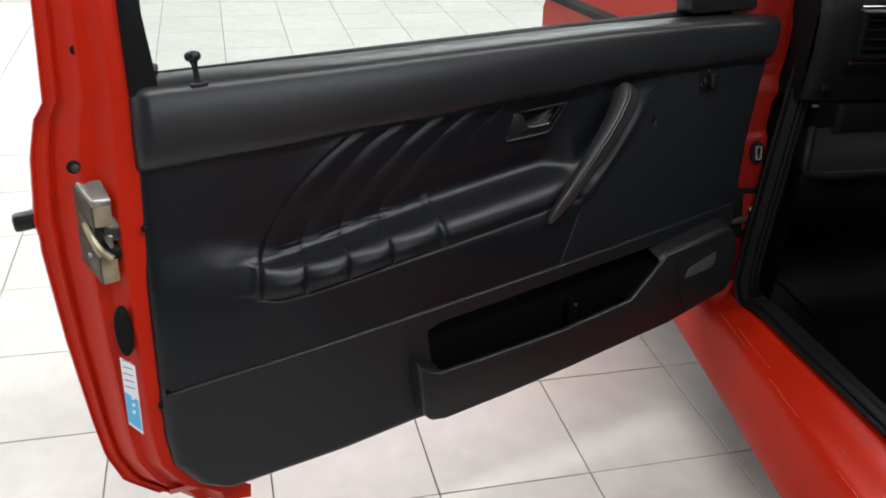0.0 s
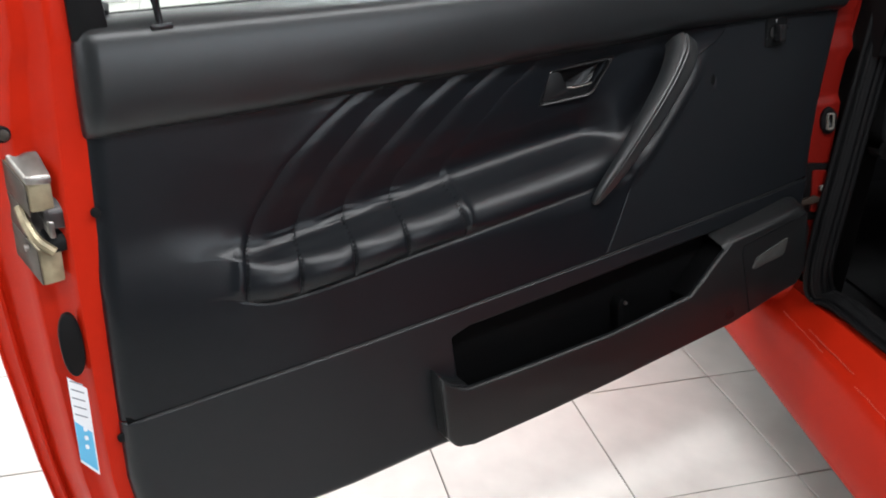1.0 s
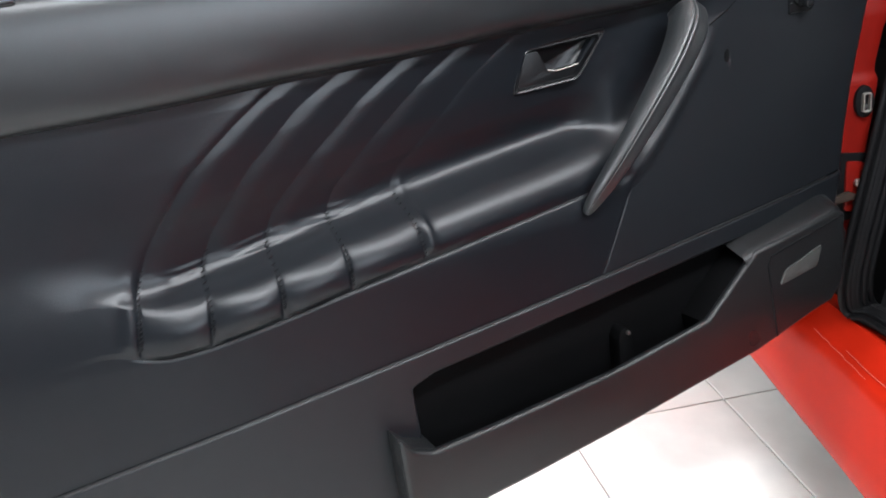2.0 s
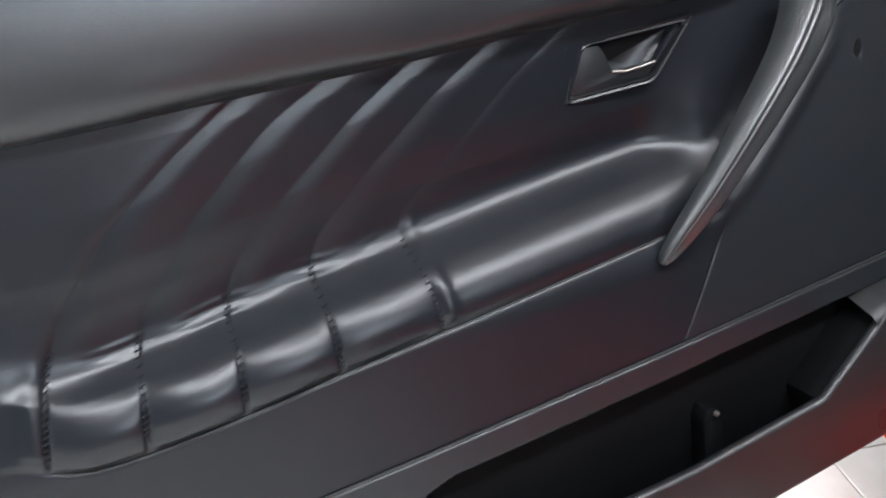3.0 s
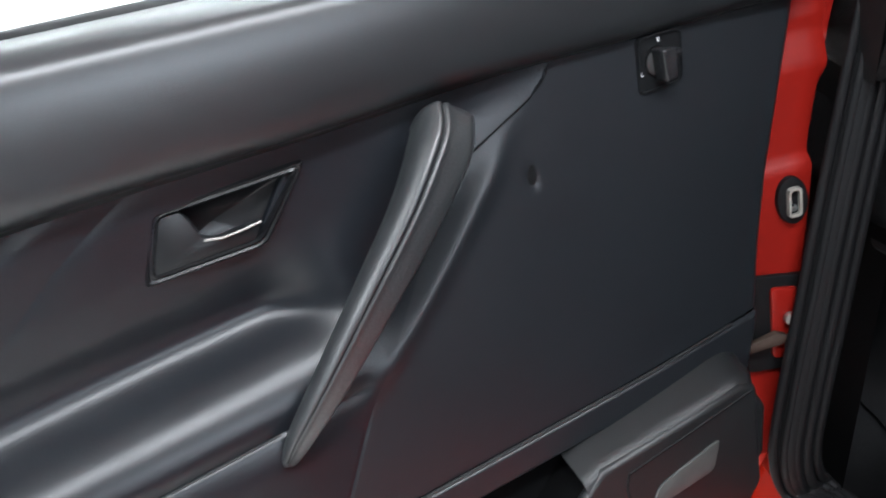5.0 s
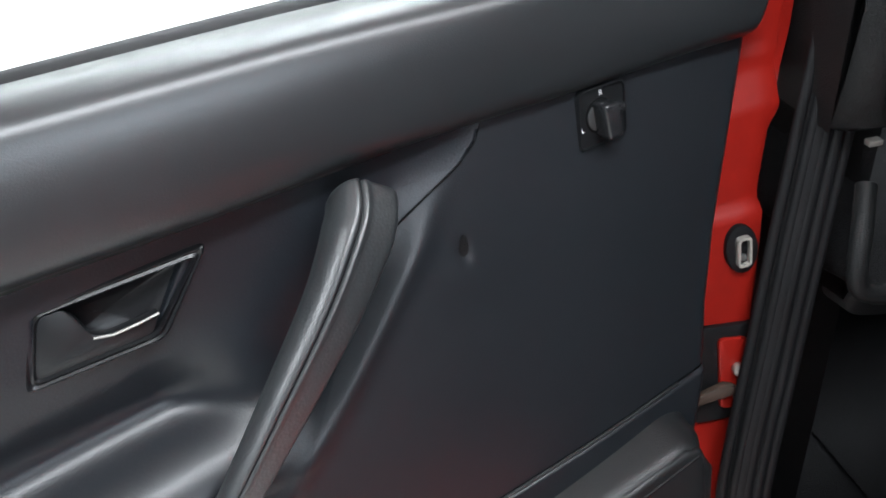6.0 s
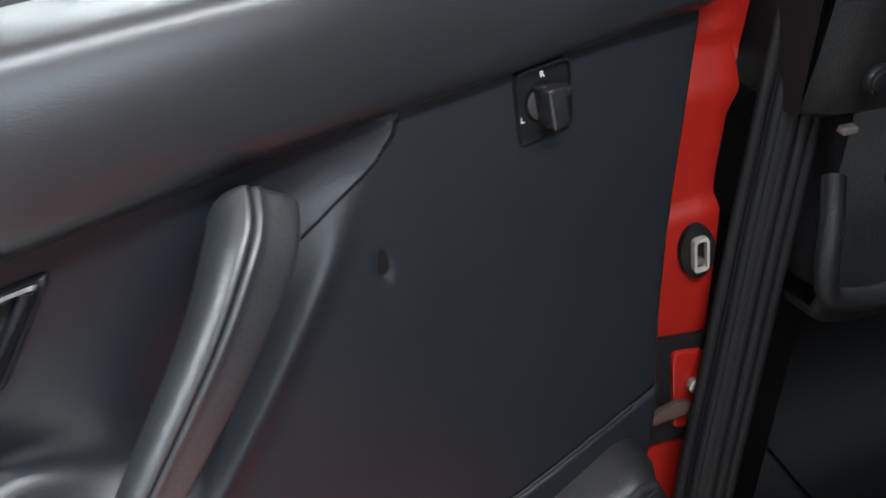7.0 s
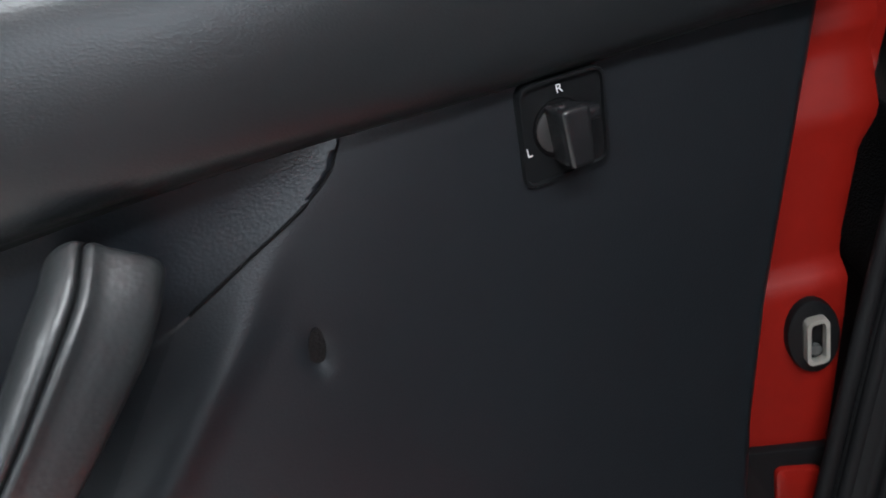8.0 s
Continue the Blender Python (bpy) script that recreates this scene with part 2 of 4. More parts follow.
def room():
    bm = box(-8, 8, -7, 8, -0.06, -0.004, 0)
    floor = tagged(part("floor", bm, GROUT, None, smooth=False), "ivory ceramic tile floor with grey grout joints", "floor", kind="structure")
    x0, x1, y0, y1 = -4.6, 7.0, -3.4, 7.0
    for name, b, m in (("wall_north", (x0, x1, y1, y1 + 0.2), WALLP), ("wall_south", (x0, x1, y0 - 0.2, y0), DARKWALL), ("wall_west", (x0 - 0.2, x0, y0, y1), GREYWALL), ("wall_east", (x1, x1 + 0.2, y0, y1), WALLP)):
        tagged(part(name, box(*b, 0.0, CEIL, 0), m, None, smooth=False), {DARKWALL: "plain unseen wall, dark grey to cut glare", GREYWALL: "plain unseen wall, grey to cut glare"}.get(m, "plain white painted wall"), "wall", kind="structure")
    win = thing("window_1", "unseen high window in a white frame, set to light the trim", "window", kind="structure")
    part("pane", box(-4.595, -4.585, -1.9, 2.1, 1.55, 3.05, 0), SKYGLASS, win, smooth=False)
    for y in (-1.95, -0.58, 0.78, 2.15):
        part("window_frame", box(-4.6, -4.54, y - 0.05, y + 0.05, 1.50, 3.10, 0.004), WHITE, win)
    for z in (1.52, 3.08):
        part("window_frame", box(-4.6, -4.53, -2.0, 2.2, z - 0.04, z + 0.04, 0.004), WHITE, win)
    # unseen south window, added round the fill light on the trim
    win = thing("south_fill_window", "unseen high window in a white frame, set to light the trim", "window", kind="structure")
    part("pane", box(-0.1, 2.5, -3.395, -3.385, 1.55, 2.85, 0), SKYGLASS, win, smooth=False)
    for x in (-0.15, 1.2, 2.55):
        part("window_frame", box(x - 0.05, x + 0.05, -3.4, -3.34, 1.50, 2.90, 0.004), WHITE, win)
    for z in (1.52, 2.88):
        part("window_frame", box(-0.2, 2.6, -3.4, -3.33, z - 0.04, z + 0.04, 0.004), WHITE, win)
    tagged(part("ceiling", box(x0 - 0.2, x1 + 0.2, y0 - 0.2, y1 + 0.2, CEIL, CEIL + 0.15, 0), CEILP, None, smooth=False), "plain unseen ceiling, pale grey to weaken reflections", "ceiling", kind="structure")
    for lx, ly in LAMPS:
        lamp = thing("ceiling_lamp", "long white ceiling lamp with lit diffuser", "ceiling lamp", pose(lx, ly, CEIL), "ceiling lamps")
        part("housing", box(-1.35, 1.35, -0.26, 0.26, -0.05, 0.0, 0.004), WHITE, lamp)
        part("diffuser", box(-1.3, 1.3, -0.23, 0.23, -0.07, -0.051, 0.004), LAMP, lamp)
    return floor


FLOOR = room()


def low_cabinet():
    cab = thing("low_cabinet", "long low white cabinet standing on the tile floor", "cabinet", pose(0.732, 4.569, 0, 0, 0, 165.8))
    part("body", box(0, 2.4, -0.45, 0, 0.0, 0.40, 0.004), WHITE, cab)
    part("top", box(-0.01, 2.41, -0.46, 0.012, 0.401, 0.425, 0.004), WHITE, cab)
    for k in range(4):
        part("door", box(0.02 + 0.595 * k, 0.595 + 0.595 * k, 0.001, 0.016, 0.05, 0.39, 0.003), WHITE, cab)


low_cabinet()
# ---------------------------------------------------------------- the open car door
door = thing("car_door", "open red car door with black leather and vinyl trim", "car door", DOOR)

EDGE_Z = (-0.270, -0.264, -0.241, -0.194, -0.142, -0.054, 0.119, 0.287, 0.40, 0.56)
EDGE_L = (0.075, 0.057, 0.016, -0.015, -0.017, -0.008, 0.011, 0.034, 0.047, 0.060)
EDGE_ZR = (-0.26, -0.21, -0.07, -0.02, 0.05, 0.11, 0.15, 0.23, 0.30, 0.40, 0.56)
EDGE_R = (1.066, 1.085, 1.127, 1.146, 1.162, 1.181, 1.197, 1.230, 1.259, 1.288, 1.32)


def seam_z(x):
    """Height of the seam under the rolled top."""
    return smooth_ip(x, (0.0, 0.1, 0.3, 0.6, 0.82, 1.0, 1.1, 1.25), (0.290, 0.2885, 0.2845, 0.281, 0.279, 0.2725, 0.2665, 0.256), 0.03)


def left_edge(z):
    return ip(z, EDGE_Z, EDGE_L)


def right_edge(z):
    return ip(z, EDGE_ZR, EDGE_R)


def low_seam(x):
    return -0.064 + 0.050 * x


def bottom(x):
    return ip(x, (0, 0.25, 0.407, 0.975, 1.09, 1.2), (-0.266, -0.257, -0.246, -0.228, -0.206, -0.196))


def edge_drop(x, z, r=0.026, deep=0.02):
    """How far the trim rolls back at its two ends."""
    e = np.minimum(x - left_edge(z), (right_edge(z) - x) * 2.0)
    t = np.clip(1 - e / r, 0, 1)
    return deep * (1 - np.sqrt(np.clip(1 - t * t, 0, 1)))


ARM_X = (0.15, 0.168, 0.196, 0.24, 0.318, 0.399, 0.483, 0.564, 0.721, 0.9)
ARM_Z = (0.062, 0.054, 0.042, 0.041, 0.046, 0.054, 0.060, 0.066, 0.078, 0.090)
RIBS = (
    ((0.295, 0.248, 0.209, 0.151, 0.109, 0.07, 0.03), (0.404, 0.321, 0.264, 0.211, 0.188, 0.178, 0.17)),
    ((0.295, 0.252, 0.199, 0.143, 0.112, 0.066, 0.03), (0.487, 0.394, 0.325, 0.274, 0.257, 0.247, 0.241)),
    ((0.295, 0.244, 0.197, 0.15, 0.122, 0.067, 0.03), (0.557, 0.463, 0.397, 0.343, 0.329, 0.321, 0.318)),
    ((0.295, 0.245, 0.2, 0.156, 0.132, 0.07, 0.03), (0.629, 0.534, 0.47, 0.416, 0.402, 0.398, 0.399)),
    ((0.295, 0.238, 0.187, 0.154, 0.143, 0.09, 0.03), (0.701, 0.599, 0.534, 0.491, 0.482, 0.486, 0.486)),
)
FOLD_Z = (-0.06, 0.073, 0.113, 0.166, 0.205, 0.234, 0.264, 0.30)
FOLD_X = (0.694, 0.775, 0.825, 0.883, 0.922, 0.942, 0.992, 1.02)


PIECE_Z = (-0.08, 0.073, 0.22, 0.236, 0.247, 0.258, 0.274)
PIECE_X = (0.682, 0.776, 0.901, 0.934, 0.960, 0.979, 0.988)


def rib_x(k, z):
    zs, xs = RIBS[k]
    return smooth_ip(z, zs[::-1], xs[::-1], 0.006)


REST_D = (-0.15, -0.004, -0.001, 0.0005, 0.004, 0.01249, 0.0224, 0.03066, 0.03892, 0.047, 0.054, 0.06, 0.067, 0.075, 0.083, 0.109, 0.139, 0.179, 0.229)
REST_H = (0, 0, 0.0, -0.002, 0.0020, 0.0065, 0.0085, 0.0085, 0.0065, 0.0015, -0.0055, -0.0125, -0.0175, -0.0195, -0.0180, -0.0085, -0.0030, 0.0, 0.0)
PLEAT_H = (0, 0, 0.0, -0.002, 0.0015, 0.0055, 0.0080, 0.0090, 0.0088, 0.0065, -0.0010, -0.0120, -0.0180, -0.0195, -0.0180, -0.0085, -0.0030, 0.0, 0.0)


def swell(x):
    """How far the trim stands out along its lower seam."""
    return smooth_ip(x, (-0.05, 0.1, 0.25, 0.45, 0.71, 1.02, 1.2), (0.004, 0.013, 0.024, 0.031, 0.035, 0.032, 0.019), 0.03)


def base_height(x, z):
    """The trim's large form: proud below, receding to the rolled top, most of all in the middle."""
    top = smooth_ip(x, (-0.05, 0.2, 0.4, 0.65, 0.8, 0.95, 1.07, 1.25), (0.0, -0.004, -0.010, -0.014, -0.010, 0.006, 0.012, 0.006), 0.03)
    plain = np.clip((z + 0.03) / 0.307, 0, 1) ** 1.8
    padded = step(z, 0.045, 0.165)
    # the padded part lies deeper than the plain one beyond the fold beside the pull
    f = smooth_ip(z, FOLD_Z, FOLD_X, 0.008)
    rz = rib_x(0, z)
    t = padded + (plain - padded) * np.maximum(step(x, f - 0.075, f + 0.004), 0.4 * (1 - step(x, rz - 0.045, rz + 0.035)) * (1 - step(z, 0.10, 0.18)))
    return swell(x) * (1 - t) + top * t


def relief(x, z):
    """How far the padded middle of the trim stands out towards the cabin."""
    a = smooth_ip(x, ARM_X, ARM_Z, 0.012)
    d = z - a
    # the rest: a rounded lip over the proud lower part, with a hollow above it
    smoothed = step(x, rib_x(4, z) - 0.005, rib_x(4, z) + 0.025)
    prof = smooth_ip(d, REST_D, REST_H, 0.0028) * smoothed + smooth_ip(d, REST_D, PLEAT_H, 0.0022) * (1 - smoothed)
    away = step(-d, 0.0, 0.075)
    rz = rib_x(0, z)
    # the hollow runs out along a slanting crease behind the rest, and ends in a cup by the pull
    crease = smooth_ip(z, (0.04, 0.06, 0.09, 0.13, 0.20, 0.29), (0.172, 0.170, 0.160, 0.128, 0.085, 0.055), 0.01)
    near = np.where(prof > 0, step(x, rz - 0.016, rz + 0.010), step(x, crease - 0.03, rz + 0.08))
    late = step(d, 0.09, 0.17)
    end = 0.752 - 0.024 * step(d, 0.030, 0.085) + 0.012 * late
    right = 1 - (step(x, end - 0.01, end + 0.062 + 0.05 * late) * (1 - away) + step(x, 0.62, 0.77) * away)
    prof = np.where(prof > 0, prof * (0.35 + 0.65 * step(x, rz, rz + 0.13)), prof)
    h = prof * near * right + base_height(x, z)
    SEAM = seam_z(x)
    # cup at the end of the shelf
    h += 0.006 * np.exp(-((x - 0.785) / 0.026) ** 2 - ((z - 0.135) / 0.035) ** 2)
    # padded ridges at both ends of the pleated part
    low = step(d, 0.004, 0.016) * (1 - step(d, 0.055, 0.095))
    h += 0.0042 * low * np.exp(-((x - rib_x(4, z) - 0.010) / 0.0065) ** 2)
    h += 0.0026 * low * np.exp(-((x - rz + 0.010) / 0.008) ** 2)
    # pleats
    inside = (z < SEAM - 0.002) & (d > -0.001)
    fade = np.clip((SEAM - z) / 0.02, 0, 1) * np.clip(d / 0.006, 0, 1)
    xs = [rib_x(k, z) for k in range(5)]
    for k in range(4):
        w = np.maximum(xs[k + 1] - xs[k], 1e-3)
        t = np.clip((x - xs[k]) / w, 0, 1)
        arch = np.clip(4 * t * (1 - t), 0, 1)
        on = (x > xs[k]) & (x < xs[k + 1]) & inside
        low = np.exp(-((d - 0.025) / 0.024) ** 2)
        puff = 0.0024 + 0.0050 * low
        asym = arch ** 0.62 * (0.85 + 0.3 * t) * low + (1 - low) * 1.5 * step(t, -0.06, 0.44) * (1 - t)
        if k == 3:
            asym = asym * (1 - 0.7 * t)
        h += np.where(on, puff * asym * fade, 0)
    lo, ro = np.clip(xs[0] - x, 0, 1), np.clip(x - xs[4], 0, 1)
    out = 0.003 * np.exp(-lo / 0.03) * (1 - np.exp(-lo / 0.006)) + 0.002 * np.exp(-ro / 0.04) * (1 - np.exp(-ro / 0.02))
    h += np.where(inside, out * fade, 0)
    for k in range(5):
        g = np.exp(-((x - xs[k]) / (0.0018 + 0.0025 * step(d, 0.07, 0.13))) ** 2)
        h -= np.where(inside, (0.0001 + 0.0030 * np.exp(-((d - 0.026) / 0.042) ** 2)) * g * fade * (0.35 if k == 4 else 1.0), 0)
    # gathered leather behind the rest
    wr = np.exp(-((d - 0.074) / 0.009) ** 2) * step(x, 0.2, 0.24) * (1 - step(x, 0.455, 0.47))
    h += wr * 0.0006 * np.sin(d * 640 + 2.2 * np.sin(x * 33) + x * 25) * (0.5 + 0.5 * np.sin(x * 80 + 1.0))
    # fold beside the pull
    f = smooth_ip(z, FOLD_Z, FOLD_X, 0.008)
    up = step(z, 0.050, 0.09) * (1 - step(z, 0.185, 0.245))
    h += up * 0.0038 * np.exp(-((x - f + 0.004) / 0.014) ** 2)
    h -= 0.0012 * np.exp(-((x - f) / 0.0014) ** 2) * (1 - step(z, 0.05, 0.075))
    # stitched curve towards the top seam
    cx = ip(z, (0.21, 0.22, 0.236, 0.247, 0.262, 0.275), (0.88, 0.903, 0.936, 0.962, 0.981, 0.989))
    h += 0.0012 * np.exp(-np.clip(cx - x, 0, 1) / 0.012) * step(z, 0.205, 0.235) * (x <= cx) * (1 - step(z, 0.262, 0.276))
    # opening behind the inner handle
    hx0, hx1 = ip(z, (0.203, 0.2555), (0.657, 0.675)), ip(z, (0.2045, 0.2575), (0.731, 0.774))
    h -= 0.040 * step(x, hx0, hx0 + 0.003) * (1 - step(x, hx1 - 0.003, hx1)) * step(z, 0.208, 0.211) * (1 - step(z, 0.249, 0.252))
    # pressed mark
    h -= 0.0022 * np.exp(-((x - 0.949) / 0.005) ** 2 - ((z - 0.188) / 0.009) ** 2)
    # rolled-in lower edge of the rest
    h -= 0.0014 * np.exp(-((d + 0.001) / 0.0014) ** 2) * step(x, 0.160, 0.176) * (1 - step(x, 0.70, 0.72))
    return h


def trim():
    nx = 760
    s = np.linspace(0, 1, nx)[None, :]
    # padded middle and the plain piece towards the hinges
    v = np.linspace(0, 1, 330)[:, None]
    for name, mat, label in (("padded_panel", LEATHER, "black leather panel with pleats and built-in armrest"), ("front_panel", VINYL, "plain black vinyl panel towards the hinges")):
        first = name == "padded_panel"
        s1 = np.linspace(0, 1, 560 if first else 260)[None, :]
        x = (0.37 if first else 0.96) + 0 * s1 * v
        for _ in range(4):
            z = low_seam(x) + 0.001 + v * (seam_z(x) - 0.001 - low_seam(x))
            b = ip(z, PIECE_Z, PIECE_X)
            x = left_edge(z) + (b - left_edge(z)) * s1 if first else b + (right_edge(z) - b) * s1
        h = relief(x, z) - edge_drop(x, z)
        grid_mesh(name, np.stack([x, -h, z], -1), mat, door, label)
    # upper roll
    prof = ((-0.010, -0.012), (-0.004, -0.004), (-0.003, 0.003), (0.000, 0.0080), (0.005, 0.0118), (0.014, 0.0148), (0.030, 0.0164), (0.050, 0.0164), (0.070, 0.0150), (0.085, 0.0120), (0.095, 0.0085), (0.103, 0.000), (0.108, -0.011), (0.111, -0.024), (0.112, -0.040))
    tt = np.linspace(0, 1, 90)
    pz, ph = smooth_ip(tt * (len(prof) - 1), range(len(prof)), [p[0] for p in prof], 0.55)[:, None], smooth_ip(tt * (len(prof) - 1), range(len(prof)), [p[1] for p in prof], 0.55)[:, None]
    x0 = 1.2 * s + 0 * pz
    z = seam_z(x0) + pz * np.where(pz > 0, (0.1325 - 0.0445 * x0) / 0.112, 1.0) + 0.0012 * np.sin(x0 * 23) * np.exp(-(pz / 0.01) ** 2)
    x = left_edge(z) + (right_edge(z) - left_edge(z)) * s
    h = ph + 0 * x - edge_drop(x, z, 0.03, 0.03) + smooth_ip(x, (0.0, 0.6, 0.8, 1.0, 1.25), (0.0, 0.0, 0.004, 0.011, 0.013), 0.03)
    h += 0.0012 * np.sin(x * 31 + 1) * np.sin(x * 13) * np.exp(-((pz - 0.012) / 0.012) ** 2)
    grid_mesh("upper_roll", np.stack([x, -h, z], -1), ROLLV, door, "black vinyl rolled door top")
    # plain lower panel
    v = (1 - (1 - np.linspace(0, 1, 90)) ** 1.8)[:, None]
    x0 = 1.13 * s + 0 * v
    z = bottom(x0) + v * (low_seam(x0) - 0.001 - bottom(x0))
    x = left_edge(z) + (right_edge(z) - left_edge(z)) * s
    h = swell(x) + 0.003 - edge_drop(x, z)
    # recess behind the pocket
    open_top = ip(x, (0.445, 0.47, 0.60, 0.75, 0.90, 0.968), (-0.078, -0.070, -0.063, -0.054, -0.047, -0.043))
    deep = step(x, 0.440, 0.449) * (1 - step(x, 0.955, 0.965)) * (1 - step(z, open_top - 0.007, open_top)) * step(z, -0.238, -0.230)
    h = h * (1 - deep) + 0.001 * deep
    e = np.clip(1 - (low_seam(x0) - z) / 0.005, 0, 1)
    h -= 0.010 * (1 - np.sqrt(np.clip(1 - e * e, 0, 1)))
    e = np.clip(1 - (z - bottom(x0)) / 0.012, 0, 1)
    h -= 0.018 * (1 - np.sqrt(np.clip(1 - e * e, 0, 1)))
    grid_mesh("lower_panel", np.stack([x, -h, z], -1), VINYL, door, "plain black vinyl lower door panel")


trim()


def seam_details():
    """Seam round the padded panel's upper corner, its shade a black tube, and a pressed hole."""
    zs = np.linspace(0.222, 0.270, 24)
    xs = smooth_ip(zs, PIECE_Z, PIECE_X, 0.003)
    hs = relief(xs + 0.001, zs)
    part("corner_seam", tube([Vector((x + 0.0005, -h + 0.0002, z)) for x, h, z in zip(xs.tolist(), hs.tolist(), zs.tolist())], 0.0008, 8), POCKET, door, "sewn seam, its shade drawn as a black line")
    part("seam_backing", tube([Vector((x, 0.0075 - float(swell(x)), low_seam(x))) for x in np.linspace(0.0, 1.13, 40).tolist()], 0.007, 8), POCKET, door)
    line = [Vector((x, -0.0010 - float(swell(x)), low_seam(x) - 0.0012)) for x in np.linspace(0.02, 1.11, 40).tolist()]
    part("seam_piping", tube(line, 0.0016, 8), PLASTIC, door, "thin piping along the lower seam")
    xs = np.linspace(0.176, 0.70, 70)
    zs = smooth_ip(xs, ARM_X, ARM_Z, 0.012) - 0.0016
    hs = relief(xs, zs)
    part("rest_piping", tube([Vector((x, -h - 0.0001, z)) for x, h, z in zip(xs.tolist(), hs.tolist(), zs.tolist())], 0.0011, 8), PLASTIC, door, "thin piping under the armrest")
    hole = [(0.949 + 0.0040 * math.cos(t) + 0.0022 * math.sin(t), 0.188 + 0.0115 * math.sin(t)) for t in (2 * math.pi * k / 16 for k in range(16))]
    h = float(relief(np.array([0.949]), np.array([0.188]))[0])
    part("pressed_hole", plate(hole, -h - 0.0012, -h + 0.004, 0), DASHMAT, door, "small dark pressed hole")


seam_details()


def stitches():
    """A row of fine stitches across each pleat seam."""
    for k in range(5):
        verts, faces = [], []
        for z in np.arange(0.060, 0.132, 0.0046):
            za, zb = np.array([z]), np.array([z + 0.0014])
            xa, xb = rib_x(k, za) - 0.0026, rib_x(k, zb) + 0.0026
            ya, yb = -relief(xa, za) - 0.0003, -relief(xb, zb) - 0.0003
            a, b = Vector((xa[0], ya[0], z)), Vector((xb[0], yb[0], z + 0.0014))
            w = (b - a).normalized().cross(Vector((0, -1, 0))).normalized() * 0.00055
            n = len(verts)
            verts += [a - w, a + w, b + w, b - w]
            m = (a + b) / 2 + Vector((0, -0.0009, 0))
            verts += [m - w, m + w]
            faces += [(n, n + 1, n + 5, n + 4), (n + 4, n + 5, n + 2, n + 3), (n + 1, n + 2, n + 5), (n, n + 4, n + 3)]
        me = bpy.data.meshes.new("stitching")
        me.from_pydata(verts, [], faces)
        me.materials.append(THREAD)
        ob = new("stitching", me)
        ob.parent = door
        tagged(ob, "fine black stitching", kind="stuff")


stitches()


def shell():
    """The red steel door behind the trim: shut face, outer skin and window frame."""
    zs = np.concatenate([np.linspace(-0.30, 0.40, 60), np.linspace(0.41, 0.95, 12)])
    outer = lambda z: ip(z, (-0.32, -0.30, -0.255, -0.20, -0.13, 0.02, 0.182, 0.19, 0.22, 0.32, 0.376, 0.398, 0.53, 0.95), (0.02, -0.045, -0.095, -0.112, -0.117, -0.122, -0.121, -0.118, -0.120, -0.101, -0.082, -0.065, -0.046, 0.01))
    rows = []
    for z in zs:
        a, b = float(left_edge(z)), float(outer(z))
        w = a - b
        low = float(step(np.array(z), 0.36, 0.41))
        prof = ((-0.16, 0.004), (0.0, 0.011), (0.10, 0.010), (0.175, 0.010), (0.20, 0.013), (0.225, 0.020), (0.34, 0.040), (0.38, 0.044), (0.50, 0.046), (0.53, 0.050), (0.57, 0.062), (0.75, 0.100), (0.79, 0.103), (0.815, 0.098), (0.845, 0.098), (0.875, 0.106), (0.955, 0.114), (0.985, 0.112), (1.0, 0.117), (0.985, 0.126), (0.80, 0.132))
        rows.append([(a - p * w, q * (1 - 0.25 * low), z) for p, q in prof])
    bm = surface(rows)
    part("shut_face", bm, RED, door, "red painted steel door edge with pressed folds")
    # bottom return
    xs = np.linspace(-0.03, 1.06, 40)
    rows = []
    for x in xs:
        zb = float(bottom(np.array(x))) - 0.004
        lift = 0.03 * float(1 - step(np.array(x), -0.03, 0.10))
        rows.append([(x, 0.012, zb + lift), (x, 0.03, zb - 0.020 + lift), (x, 0.05, zb - 0.030 + lift), (x, 0.10, zb - 0.036 + lift), (x, 0.135, zb - 0.030 + lift), (x, 0.14, zb + 0.03)])
    part("bottom_return", surface(rows), RED, door)
    # outer skin
    rows = []
    for z in np.linspace(-0.28, 0.36, 20):
        bulge = 0.02 * math.cos((z - 0.1) * 3)
        row = []
        for t in np.linspace(0, 1, 12):
            x = float(outer(z)) + 0.02 + t * (1.16 - float(outer(z)))
            row.append((x, 0.135 + bulge, z - 0.060 * max(0.0, x) * float(step(np.array(z), 0.1, 0.36))))
        rows.append(row)
    part("outer_skin", surface(rows), RED, door, "red painted outer door skin")
    # hinge side
    rows = []
    for z in np.linspace(-0.18, 0.42, 20):
        r = float(right_edge(z))
        rows.append([(r - 0.03, 0.008, z), (r - 0.008, 0.016, z), (r - 0.004, 0.03, z), (r - 0.01, 0.10, z), (r - 0.03, 0.15, z)])
    part("hinge_face", surface(rows), REDSHADED, door)


shell()


